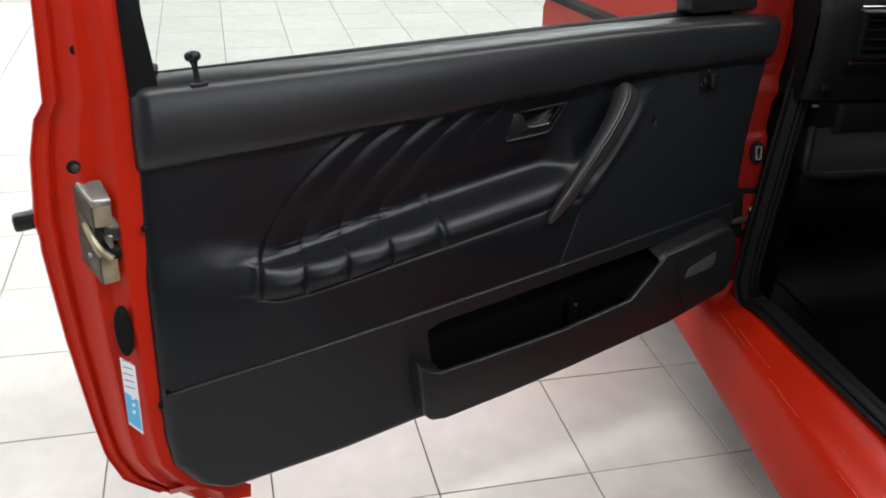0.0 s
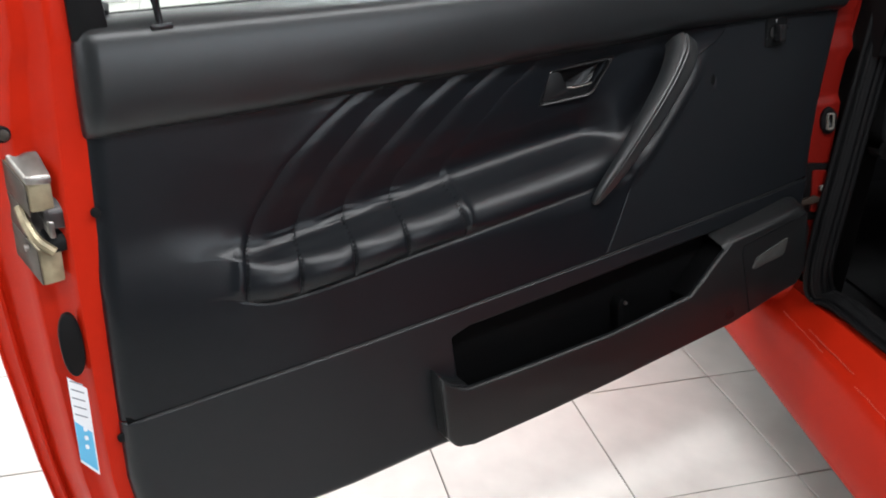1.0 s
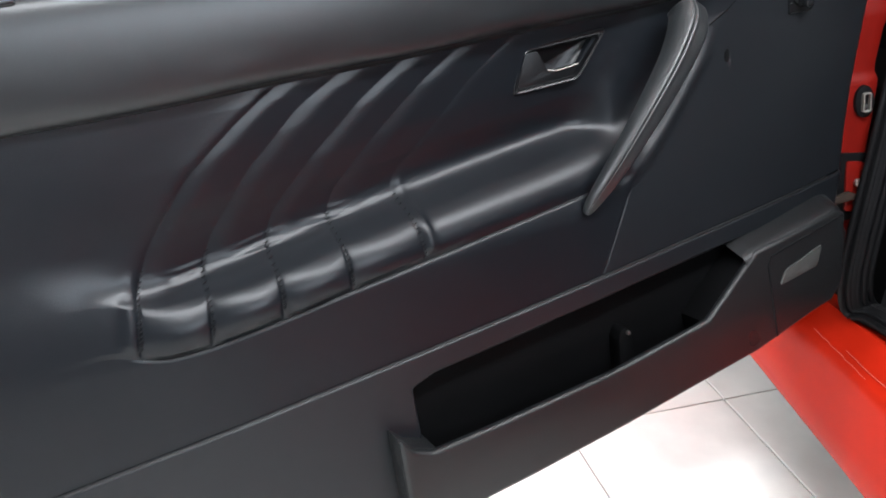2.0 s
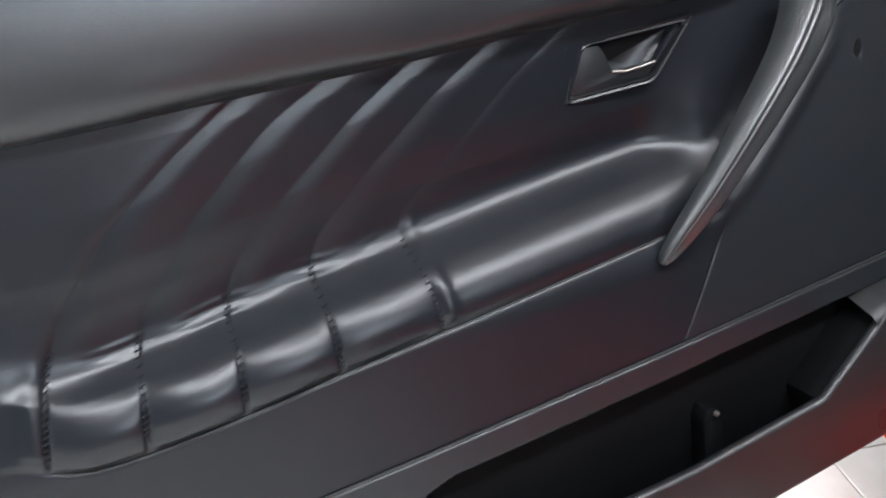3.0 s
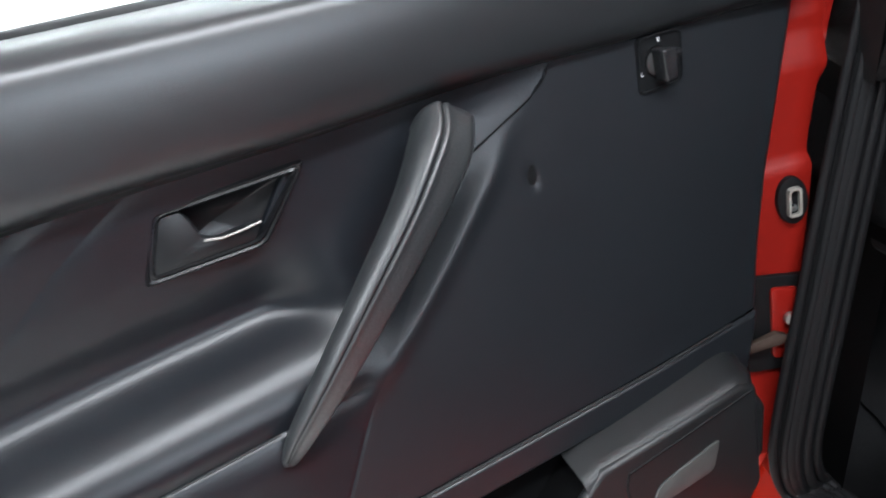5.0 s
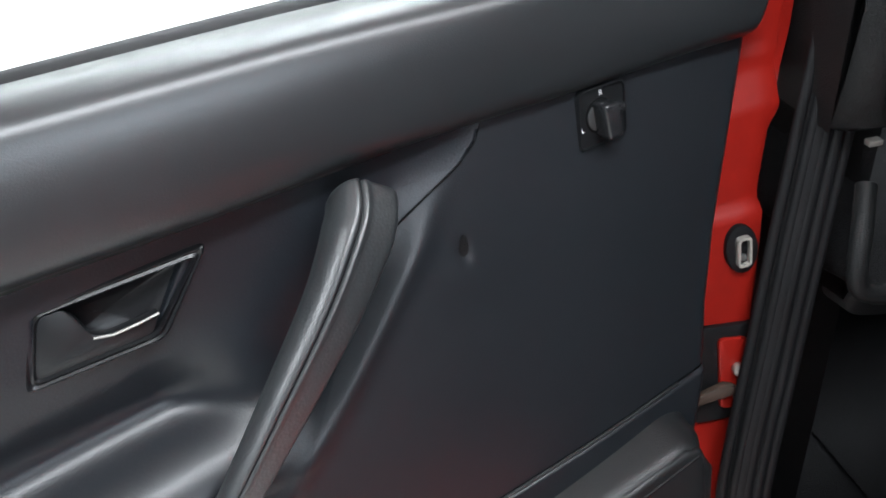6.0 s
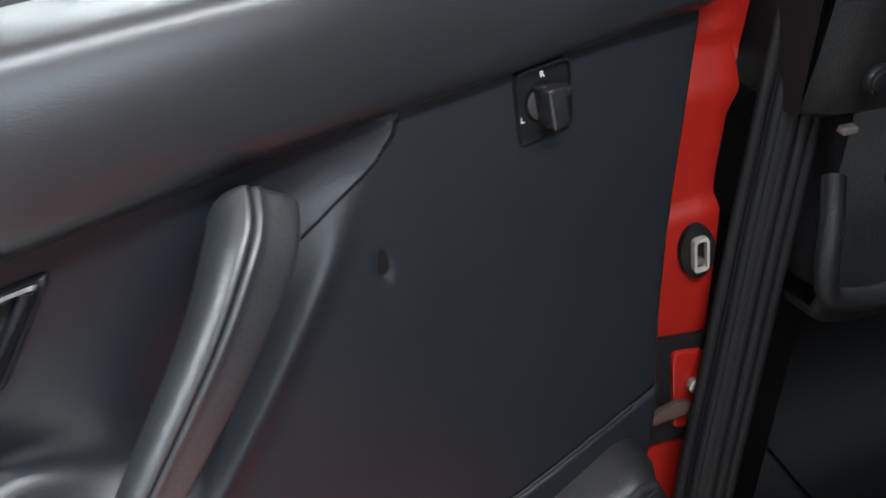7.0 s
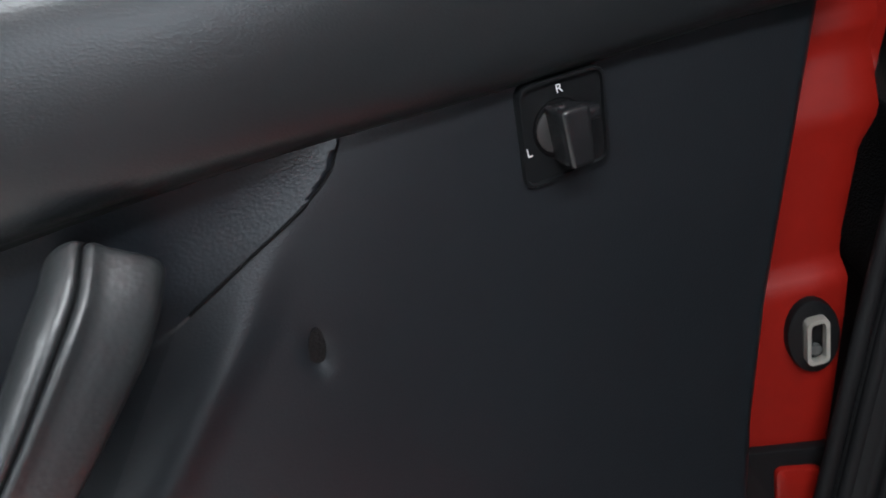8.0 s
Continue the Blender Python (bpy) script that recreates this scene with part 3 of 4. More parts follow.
def window():
    # belt seal, glass and the black frame round it
    rows = []
    for x in np.linspace(0.068, 1.262, 40):
        b = 0.4265 - 0.052 * x
        rows.append([(x, 0.034, b - 0.024), (x, 0.040, b - 0.009), (x, 0.046, b - 0.002), (x, 0.052, b), (x, 0.056, b - 0.006), (x, 0.056, b - 0.03)])
    part("belt_seal", surface(rows), RUBBER, door, "black rubber strip along the window")
    rows = []
    for x in np.linspace(0.04, 1.262, 40):
        b = 0.4265 - 0.052 * x - 0.022
        rows.append([(x, 0.070, b - 0.03), (x, 0.070, b - 0.010), (x, 0.078, b), (x, 0.100, b - 0.008), (x, 0.118, b - 0.028)])
    part("outer_belt_trim", surface(rows), RUBBER, door)
    bm = plate(((0.075, 0.37), (1.235, 0.34), (1.16, 0.62), (0.95, 0.90), (0.17, 0.93)), 0.060, 0.064, 0)
    g = part("window_glass", bm, GLASS, door, "clear side window glass", smooth=False)
    g.visible_shadow = False
    line = catmull([(0.098, 0.05, 0.419), (0.085, 0.05, 0.425), (0.078, 0.05, 0.438), (0.078, 0.05, 0.465), (0.084, 0.05, 0.52), (0.10, 0.05, 0.66), (0.125, 0.05, 0.80), (0.17, 0.05, 0.94)], 6)
    part("window_channel", tube(line, 0.014, 10, squash=(1, 1.6)), RUBBER, door, "black rubber window channel")
    bm = plate(((0.049, 0.396), (0.092, 0.396), (0.090, 0.53), (0.18, 0.95), (0.100, 0.95), (0.061, 0.53)), -0.002, 0.040, 0.004)
    part("window_frame_trim", bm, RUBBER, door, "black trim of the window frame")
    # red upper frame above the waist
    line = catmull([(1.262, 0.06, 0.36), (1.20, 0.06, 0.55), (1.02, 0.06, 0.86), (0.80, 0.06, 0.97), (0.45, 0.06, 0.99), (0.16, 0.06, 0.97)], 8)
    part("upper_frame", tube(line, 0.022, 10), RED, door)
    # black corner cover by the mirror
    bm = plate(rounded(((1.065, 0.366), (1.232, 0.352), (1.215, 0.46), (1.075, 0.45)), 0.01), 0.012, 0.055, 0.004)
    part("mirror_corner_cover", bm, PLASTIC, door, "black plastic mirror corner cover")


window()


def lock_knob():
    m = pose(0.148, 0.001, 0.3985)
    bm = plate(rounded(((-0.013, -0.004), (0.013, -0.004), (0.013, 0.004), (-0.013, 0.004)), 0.003), -0.011, 0.011, 0.002)
    k = part("lock_knob", bm, GLOSSY, door, "gloss black mushroom lock knob", at=m)
    prof = ((0.0045, 0.004), (0.0042, 0.012), (0.0045, 0.026), (0.006, 0.033), (0.011, 0.036), (0.0125, 0.041), (0.0105, 0.046), (0.005, 0.0485), (0.0001, 0.049))
    rows = [[(r * math.cos(a), r * math.sin(a), z) for a in (2 * math.pi * i / 20 for i in range(20))] for r, z in prof]
    part("knob", surface(rows, True), GLOSSY, k)


lock_knob()


def inner_handle():
    def seated(bm):
        for v in bm.verts:
            v.co.y += 0.0205 - 0.075 * (v.co.x - 0.67)
        return bm
    out = rounded([(0.649, 0.203), (0.741, 0.2045), (0.787, 0.2575), (0.669, 0.2555)], 0.008, 4)
    cx, cz = sum(p[0] for p in out) / len(out), sum(p[1] for p in out) / len(out)
    inn = [(cx + (x - cx) * 0.84, cz + (z - cz) * 0.74) for x, z in out]
    n = len(out)
    mid = [(cx + (x - cx) * 0.92, cz + (z - cz) * 0.87) for x, z in out]
    rows = [[(x, 0.004, z) for x, z in out], [(x, -0.004, z) for x, z in out], [(x * 0.5 + a * 0.5, -0.0065, z * 0.5 + b * 0.5) for (x, z), (a, b) in zip(out, mid)], [(x, -0.0055, z) for x, z in mid], [(x, -0.007, z) for x, z in [(a * 0.5 + c * 0.5, b * 0.5 + d * 0.5) for (a, b), (c, d) in zip(mid, inn)]], [(x, -0.004, z) for x, z in inn], [(x, 0.004, z) for x, z in inn]]
    hb = part("handle_bezel", seated(surface(rows, True)), BEZEL, door, "gloss black frame of the inner door handle")
    rows = [[(x, 0.002, z) for x, z in inn]]
    for k, dep in ((0.92, 0.006), (0.75, 0.010), (0.4, 0.013), (0.02, 0.014)):
        rows.append([(cx + (x - cx) * k, dep, cz + (z - cz) * k) for x, z in inn])
    part("dish", seated(surface(rows, True)), BEZEL, hb)
    lev = rounded([(0.655, 0.209), (0.734, 0.211), (0.743, 0.2235), (0.708, 0.2215), (0.699, 0.226), (0.695, 0.240), (0.690, 0.2485), (0.667, 0.2485)], 0.003, 3)
    part("lever", seated(plate(lev, -0.0045, 0.004, 0.0015)), SWITCH, hb, "black plastic pull lever")
    part("lever_edge", seated(tube([Vector(p) for p in ((0.700, -0.0055, 0.2235), (0.712, -0.0062, 0.2212), (0.728, -0.0062, 0.2220), (0.742, -0.0055, 0.2235))], 0.0011, 8)), STEEL, hb, "bright metal lip")


inner_handle()


def pull():
    mid = [(0.697, -0.036, 0.056), (0.710, -0.046, 0.077), (0.743, -0.054, 0.114), (0.790, -0.056, 0.163), (0.834, -0.051, 0.205), (0.8615, -0.043, 0.233), (0.877, -0.033, 0.249), (0.885, -0.021, 0.260)]
    line = catmull(mid, 8)
    n = len(line)
    rad = [0.0190 * min(1.0, 0.16 + 1.02 * (i / n) ** 0.7) * (0.80 if i == n - 1 else 0.93 if i == n - 2 else 0.985 if i == n - 3 else 1) for i in range(n)]
    bm = bmesh.new()
    rows = []
    seam_line = []
    # section: rounded side, piped seam, flat face
    section = catmull([(-0.86, -0.9, 0), (-0.95, -0.35, 0), (-0.93, 0.22, 0), (-0.83, 0.62, 0), (-0.68, 0.90, 0), (-0.57, 0.98, 0), (-0.48, 0.95, 0), (-0.43, 0.84, 0), (-0.37, 0.97, 0), (-0.28, 1.05, 0), (-0.17, 1.02, 0), (0.0, 0.97, 0), (0.5, 0.94, 0), (0.88, 0.84, 0), (1.05, 0.55, 0), (1.08, 0.0, 0), (1.0, -0.9, 0)], 4)
    sides = len(section)
    for i, p in enumerate(line):
        t = (line[min(i + 1, n - 1)] - line[max(i - 1, 0)]).normalized()
        a = t.cross(Vector((0, -1, 0))).normalized()
        b = a.cross(t).normalized()
        r = rad[i]
        rows.append([bm.verts.new(p + a * q.x * r * 1.08 + b * q.y * r * 0.95) for q in section])
        if i > 2:
            seam_line.append(p + a * -0.43 * r * 1.08 + b * 0.86 * r * 0.95)
    for i in range(n - 1):
        for j in range(sides):
            k = (j + 1) % sides
            bm.faces.new((rows[i][j], rows[i][k], rows[i + 1][k], rows[i + 1][j]))
    bm.faces.new(rows[0][::-1])
    bm.faces.new(rows[-1])
    bmesh.ops.recalc_face_normals(bm, faces=bm.faces)
    ph = part("pull_handle", bm, WORN_LIT, door, "stitched black leather pull handle")
    part("seam", tube(seam_line, 0.0007, 6), POCKET, ph, "sewn seam, its shade drawn as a black line")


pull()


def pocket():
    y0 = -0.068
    rim = [(0.402, -0.118), (0.418, -0.136), (0.440, -0.146), (0.52, -0.146), (0.688, -0.142), (0.845, -0.126), (0.932, -0.058), (1.02, -0.050), (1.080, -0.043), (1.098, -0.050)]
    low = [(1.090, -0.150), (1.070, -0.172), (1.032, -0.178), (0.928, -0.200), (0.70, -0.222), (0.562, -0.232), (0.44, -0.238), (0.412, -0.232), (0.400, -0.216)]
    bm = plate(rim + low, y0, y0 + 0.012, 0.0055, 4)
    pk = part("door_pocket", bm, PLASTIC, door, "black moulded plastic door pocket, empty")
    part("pocket_back", plate([(0.445, -0.235), (0.445, -0.084), (0.460, -0.076), (0.496, -0.070), (0.90, -0.050), (0.968, -0.046), (0.968, -0.19)], -0.0095, -0.004, 0.001), POCKET, pk, "inside of the pocket, blackened for its shade")
    # end wall, floor and ledge
    bm = plate([(0.400, -0.216), (0.412, -0.232), (0.440, -0.238), (0.446, -0.146), (0.418, -0.134), (0.402, -0.116)], y0 + 0.009, 0.004, 0.003)
    part("end_wall", bm, PLASTIC, pk)
    bm = plate([(0.42, -0.238), (1.03, -0.178), (1.03, -0.168), (0.42, -0.226)], y0 + 0.009, 0.004, 0.001)
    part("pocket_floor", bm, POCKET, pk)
    rows = []
    for x in np.linspace(0.915, 1.115, 28):
        z = float(ip(x, (0.91, 0.932, 1.02, 1.13), (-0.064, -0.055, -0.045, -0.034)))
        e = min(1.0, max(0.0, (x - 1.075) / 0.040))
        k = 1 - math.sqrt(1 - e * e)
        y1 = y0 + 0.045 * k
        z -= 0.022 * k
        rows.append([(x, y1 + 0.001, z - 0.014), (x, y1 + 0.0025, z - 0.006), (x, y1 + 0.007, z - 0.0015), (x, y1 + 0.013, z + 0.0005), (x, min(-0.004, y1 * 0.3 - 0.01), z + 0.010), (x, 0.004, z + 0.014)])
    part("ledge", surface(rows), PLASTIC, pk, "flat top of the pocket's closed end")
    bm = plate([(0.93, -0.066), (0.955, -0.060), (0.965, -0.185), (0.86, -0.205), (0.85, -0.135)], y0 + 0.009, 0.004, 0.001)
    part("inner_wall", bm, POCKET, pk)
    bm = plate([(1.074, -0.056), (1.104, -0.062), (1.114, -0.085), (1.106, -0.13), (1.078, -0.165), (1.064, -0.172)], y0 + 0.010, 0.004, 0.010, 4)
    part("end_block", bm, PLASTIC, pk)
    # seam and recessed catch on the closed end
    part("panel_line", tube([Vector(p) for p in ((0.962, y0 - 0.0005, -0.19), (0.951, y0 - 0.0005, -0.085), (0.955, y0 - 0.0005, -0.072), (1.09, y0 - 0.0005, -0.052))], 0.0012, 6), RUBBER, pk)
    hole = rounded([(0.9693, -0.1178), (1.039, -0.1105), (1.0502, -0.0817), (0.9816, -0.0979)], 0.007)
    part("reflector", plate(hole, y0 - 0.002, y0 + 0.004, 0.001), GREYPL, pk, "dull grey plastic door lamp lens")
    part("fixing_boss", plate(rounded([(0.724, -0.232), (0.757, -0.230), (0.751, -0.124), (0.744, -0.112), (0.736, -0.112), (0.730, -0.124)], 0.004), -0.030, -0.006, 0.003), POCKET, pk, "black upright fixing boss inside the pocket")
    part("screw", disc((0.744, -0.031, -0.119), 0.0028, 0.006), STEEL, pk)
    return pk


pocket()


def mirror_switch():
    m = pose(1.0850, -0.0125, 0.2425)
    rim = rounded([(-0.027, -0.021), (0.0165, -0.021), (0.0215, 0.0225), (-0.0205, 0.0245)], 0.006)
    inner = rounded([(-0.0255, -0.0195), (0.015, -0.0195), (0.020, 0.021), (-0.019, 0.023)], 0.005)
    rows = [[(x, 0.005, z) for x, z in rim], [(x, -0.0052, z) for x, z in rim], [(x * 0.985, -0.0060, z * 0.985) for x, z in rim], [(x, -0.0060, z) for x, z in inner], [(x * 0.98, -0.0042, z * 0.98) for x, z in inner], [(x * 0.6, -0.0040, z * 0.6) for x, z in inner], [(x * 0.02, -0.0040, z * 0.02) for x, z in inner]]
    sw = part("mirror_switch", surface(rows, True), SWITCH, door, "black square mirror adjuster plate with a raised rim", at=m)
    part("collar", disc((-0.004, -0.0035, 0.001), 0.0135, 0.003, bevel=0.001), POCKET, sw)
    part("ball", disc((-0.0060, -0.0042, 0.001), 0.0105, 0.004, bevel=0.0018), JOINT, sw, "dull grey ball joint behind the knob")
    bm = plate(rounded([(-0.0105, -0.0135), (0.0015, -0.0135), (0.0035, 0.0125), (-0.0105, 0.0135)], 0.003), -0.022, -0.003, 0.0030, 3)
    part("knob", bm, GLOSSY, sw, "gloss black adjuster knob")
    part("knob_tab", box(0.0020, 0.0090, -0.020, -0.008, 0.004, 0.0105, 0.0015), GLOSSY, sw)
    for ch, x, z in (("R", -0.001, 0.0180), ("L", -0.021, -0.005)):
        cu = bpy.data.curves.new("letter", "FONT")
        cu.body, cu.size, cu.align_x, cu.align_y, cu.extrude = ch, 0.0058, "CENTER", "CENTER", 0.0001
        ob = new("letter", cu)
        me = bpy.data.meshes.new_from_object(ob.evaluated_get(bpy.context.evaluated_depsgraph_get()))
        bpy.data.objects.remove(ob)
        me.materials.clear()
        me.materials.append(LETTER)
        ob = new("letter", me)
        ob.parent = sw
        ob.matrix_local = pose(x, -0.0042, z, 90, 0, 0)
        tagged(ob, "white printed letter " + ch)


mirror_switch()


def latch():
    top = [Vector(p) for p in ((-0.036, 0.016, 0.254), (-0.009, 0.016, 0.250), (-0.051, 0.066, 0.281), (-0.017, 0.042, 0.282))]
    low = [Vector(p) for p in ((-0.047, 0.018, 0.127), (-0.022, 0.018, 0.128), (-0.065, 0.066, 0.160), (-0.033, 0.046, 0.157))]

    def at(u, v, t):
        a = [p.lerp(q, t) for p, q in zip(top, low)]
        return a[0].lerp(a[1], u).lerp(a[2].lerp(a[3], u), v)

    def slab(u0, u1, v0, v1, t0, t1, bevel=0.0025):
        bm = bmesh.new()
        bmesh.ops.create_cube(bm, size=1)
        for w in bm.verts:
            w.co = at(u0 if w.co.x < 0 else u1, v0 if w.co.y < 0 else v1, t0 if w.co.z > 0 else t1)
        return bevelled(bm, bevel, 2)
    lt = part("door_latch", slab(0, 1, 0, 1, 0.03, 0.30), ZINC, door, "worn zinc-plated door latch")
    part("latch_cap", slab(-0.05, 1.03, -0.06, 0.84, -0.05, 0.035, 0.003), STEEL, lt, "bare steel top of the latch, spotted with rust")
    for v, t0, t1 in ((0.0, 0.04, 0.34), (0.40, 0.345, 0.655), (0.0, 0.66, 0.99)):
        part("side_plate", slab(-0.07, -0.003, v, 1, t0, t1, 0.0008), IRON, lt, "dark worn steel side of the latch")
    part("latch_back", slab(0, 1, 0.42, 1, 0.305, 0.655, 0.001), GREASE, lt)
    part("latch_foot", slab(0, 1, 0, 1, 0.66, 1.0), ZINC, lt)
    part("jaw", slab(0.50, 1.42, -0.10, 0.5, 0.28, 0.46, 0.004), GREASE, lt, "dark greased latch jaw")
    part("jaw_buffer", slab(0.45, 1.40, -0.06, 0.5, 0.585, 0.70, 0.004), RUBBER, lt)
    part("striker_pin", slab(0.52, 0.80, -0.14, 0.2, 0.37, 0.53, 0.002), STEEL, lt)
    part("claw", tube(catmull([at(-0.10, 0.45, 0.36), at(-0.13, 0.20, 0.44), at(0.05, -0.02, 0.55), at(0.62, -0.10, 0.665)], 5), 0.0058, 8), ZINC, lt, "worn bright latch claw")
    part("latch_stud", disc(at(-0.10, 0.40, 0.74), 0.0045, 0.006, "x"), STEEL, lt)
    part("latch_bolt", disc((-0.044, 0.040, 0.306), 0.0062, 0.008), IRON, door)
    part("bolt_recess", disc((-0.046, 0.043, 0.307), 0.0100, 0.004), RUBBER, door)
    part("rubber_plug", plate([(-0.0365 + 0.0135 * math.cos(t) + 0.003 * math.sin(t), 0.049 + 0.041 * math.copysign(abs(math.sin(t)) ** 0.8, math.sin(t))) for t in (2 * math.pi * k / 28 for k in range(28))], 0.010, 0.022, 0.003), RUBBER, door, "black oval rubber plug")
    st = part("sticker", plate([(-0.064, -0.104), (-0.047, -0.130), (-0.034, -0.012), (-0.052, 0.010)], 0.0135, 0.016, 0), PAPER, door, "white and blue maintenance sticker", smooth=False)
    part("blue_field", plate([(-0.0635, -0.100), (-0.0475, -0.124), (-0.042, -0.070), (-0.058, -0.048)], 0.0130, 0.0136, 0), BLUE, st, smooth=False)
    for x, z in ((-0.052, -0.086), (-0.050, -0.074), (-0.0485, -0.062)):
        part("print_dot", plate(rounded([(x - 0.002, z - 0.003), (x + 0.002, z - 0.004), (x + 0.002, z + 0.002), (x - 0.002, z + 0.003)], 0.0015), 0.0122, 0.0130, 0), PAPER, st, smooth=False)
    for k in range(5):
        z = -0.040 + 0.011 * k
        part("print_line", plate([(-0.055 + 0.0012 * k, z), (-0.042 + 0.0012 * k, z - 0.010), (-0.042 + 0.0012 * k, z - 0.008), (-0.055 + 0.0012 * k, z + 0.002)], 0.0130, 0.0136, 0), PRINT, st, smooth=False)
    for x, z in ((0.034, 0.203), (-0.004, -0.085)):
        part("trim_screw", disc((x - 0.006, 0.004, z), 0.006, 0.006), RUBBER, door)
    part("outer_handle", box(-0.150, -0.10, 0.135, 0.165, 0.205, 0.232, 0.006), PLASTIC, door, "tip of the black outer door handle")
    part("drain_hole", disc((-0.005, 0.044, 0.470), 0.007, 0.006), RUBBER, door)


latch()
# ---------------------------------------------------------------- the car
car = thing("car", "red car beside its open door, with dark footwell", "car")


def from_door(*p):
    return DOOR @ Vector(p)


def pillar():
    # hinge post in door measures: its face, pressed further out step by step towards the sill
    zs = (0.60, 0.36, 0.253, 0.218, 0.185, 0.173, 0.126, 0.075, 0.037, -0.005, -0.106, -0.164, -0.20, -0.267, -0.31)
    rx = (1.375, 1.303, 1.279, 1.268, 1.260, 1.251, 1.239, 1.231, 1.224, 1.216, 1.196, 1.187, 1.180, 1.181, 1.184)
    rows = []
    for z in np.linspace(0.60, -0.20, 150):
        b = float(ip(-z, [-q for q in zs], rx))
        a = b - 0.075 * (1 - 0.60 * float(step(np.array(-z), 0.09, 0.19)))
        y = lambda x: 0.006 - (x - 1.2) * 0.35
        dep = 0.016 * (1 - min(1.0, max(0.0, (z - 0.192) / 0.036))) + 0.008 * (1 - float(step(np.array(z), 0.100, 0.114))) + 0.004 * math.exp(-((z - 0.232) / 0.006) ** 2)
        dep -= 0.016
        rows.append([from_door(a - 0.05, y(a) + 0.05, z), from_door(a, y(a) - dep, z), from_door(a + 0.35 * (b - a), y(a + 0.35 * (b - a)) - dep, z), from_door(a + 0.75 * (b - a), y(a + 0.75 * (b - a)) - dep, z), from_door(b - 0.006, y(b - 0.006) - dep, z), from_door(b - 0.001, y(b) - dep + 0.003, z), from_door(b, y(b) + 0.010, z), from_door(b + 0.02, y(b) + 0.03, z)])
    p = part("hinge_pillar", surface(rows), REDSHADED, car, "red painted hinge pillar")
    # cable grommet with connector
    g = from_door(1.210, -0.0065, 0.073)
    turn = DOOR.to_3x3().to_4x4() @ pose(0, 0, 0, 0, 0, -19)
    m = Matrix.Translation(g) @ turn
    bm = plate([(0.0150 * math.cos(t), 0.0235 * math.sin(t)) for t in (2 * math.pi * k / 24 for k in range(24))], -0.005, 0.006, 0.002)
    part("grommet", bm, RUBBER, p, "black rubber grommet", at=m)
    ring = rounded([(-0.0075, -0.0140), (0.0050, -0.0140), (0.0070, 0.0140), (-0.0055, 0.0140)], 0.004)
    inn = rounded([(-0.0054, -0.0117), (0.0030, -0.0117), (0.0048, 0.0117), (-0.0034, 0.0117)], 0.003)
    rows = [[(x, y, z) for x, z in o] for o, y in ((ring, -0.004), (ring, -0.011), (inn, -0.011), (inn, -0.006))]
    part("connector", surface(rows, True), PALE, p, "pale plug connector", at=m)
    part("pin", disc((-0.001, -0.007, -0.006), 0.0034, 0.004), GREYPL, p, at=m)
    # door check
    m = Matrix.Translation(from_door(1.189, -0.001, -0.046)) @ turn
    part("check_gasket", plate(rounded([(-0.040, -0.050), (0.016, -0.056), (0.030, 0.042), (-0.030, 0.052)], 0.004), -0.004, 0.004, 0.001), RUBBER, p, "black gasket round the door check", at=m)
    part("check_bracket", plate(rounded([(-0.016, -0.038), (0.008, -0.042), (0.018, 0.032), (-0.010, 0.038)], 0.006), -0.008, 0.002, 0.002), REDSHADED, p, "red painted check bracket", at=m)
    part("check_arm", plate(rounded([(-0.042, -0.022), (-0.022, -0.021), (-0.004, -0.020), (0.000, -0.012), (-0.012, -0.006), (-0.042, -0.013)], 0.003), -0.016, -0.008, 0.0015), RUST, p, "rusty metal check arm", at=m)
    part("bolt", disc((0.004, -0.012, 0.004), 0.0062, 0.008, bevel=0.002), STEEL, p, at=m)
    part("rivet", disc((0.001, -0.012, -0.027), 0.0050, 0.008, bevel=0.002), STEEL, p, at=m)


pillar()

# lines along the sill: its lower lip, its crest and its inner edge
SO, SC, SI = Vector((1.200, 0.08, 0.16)), Vector((1.208, 0.08, 0.308)), Vector((1.196, -0.02, 0.352))
DO, DC, DI = Vector((-0.335, -0.942, 0)), Vector((-0.313, -0.950, 0)), Vector((-0.20, -0.98, 0))


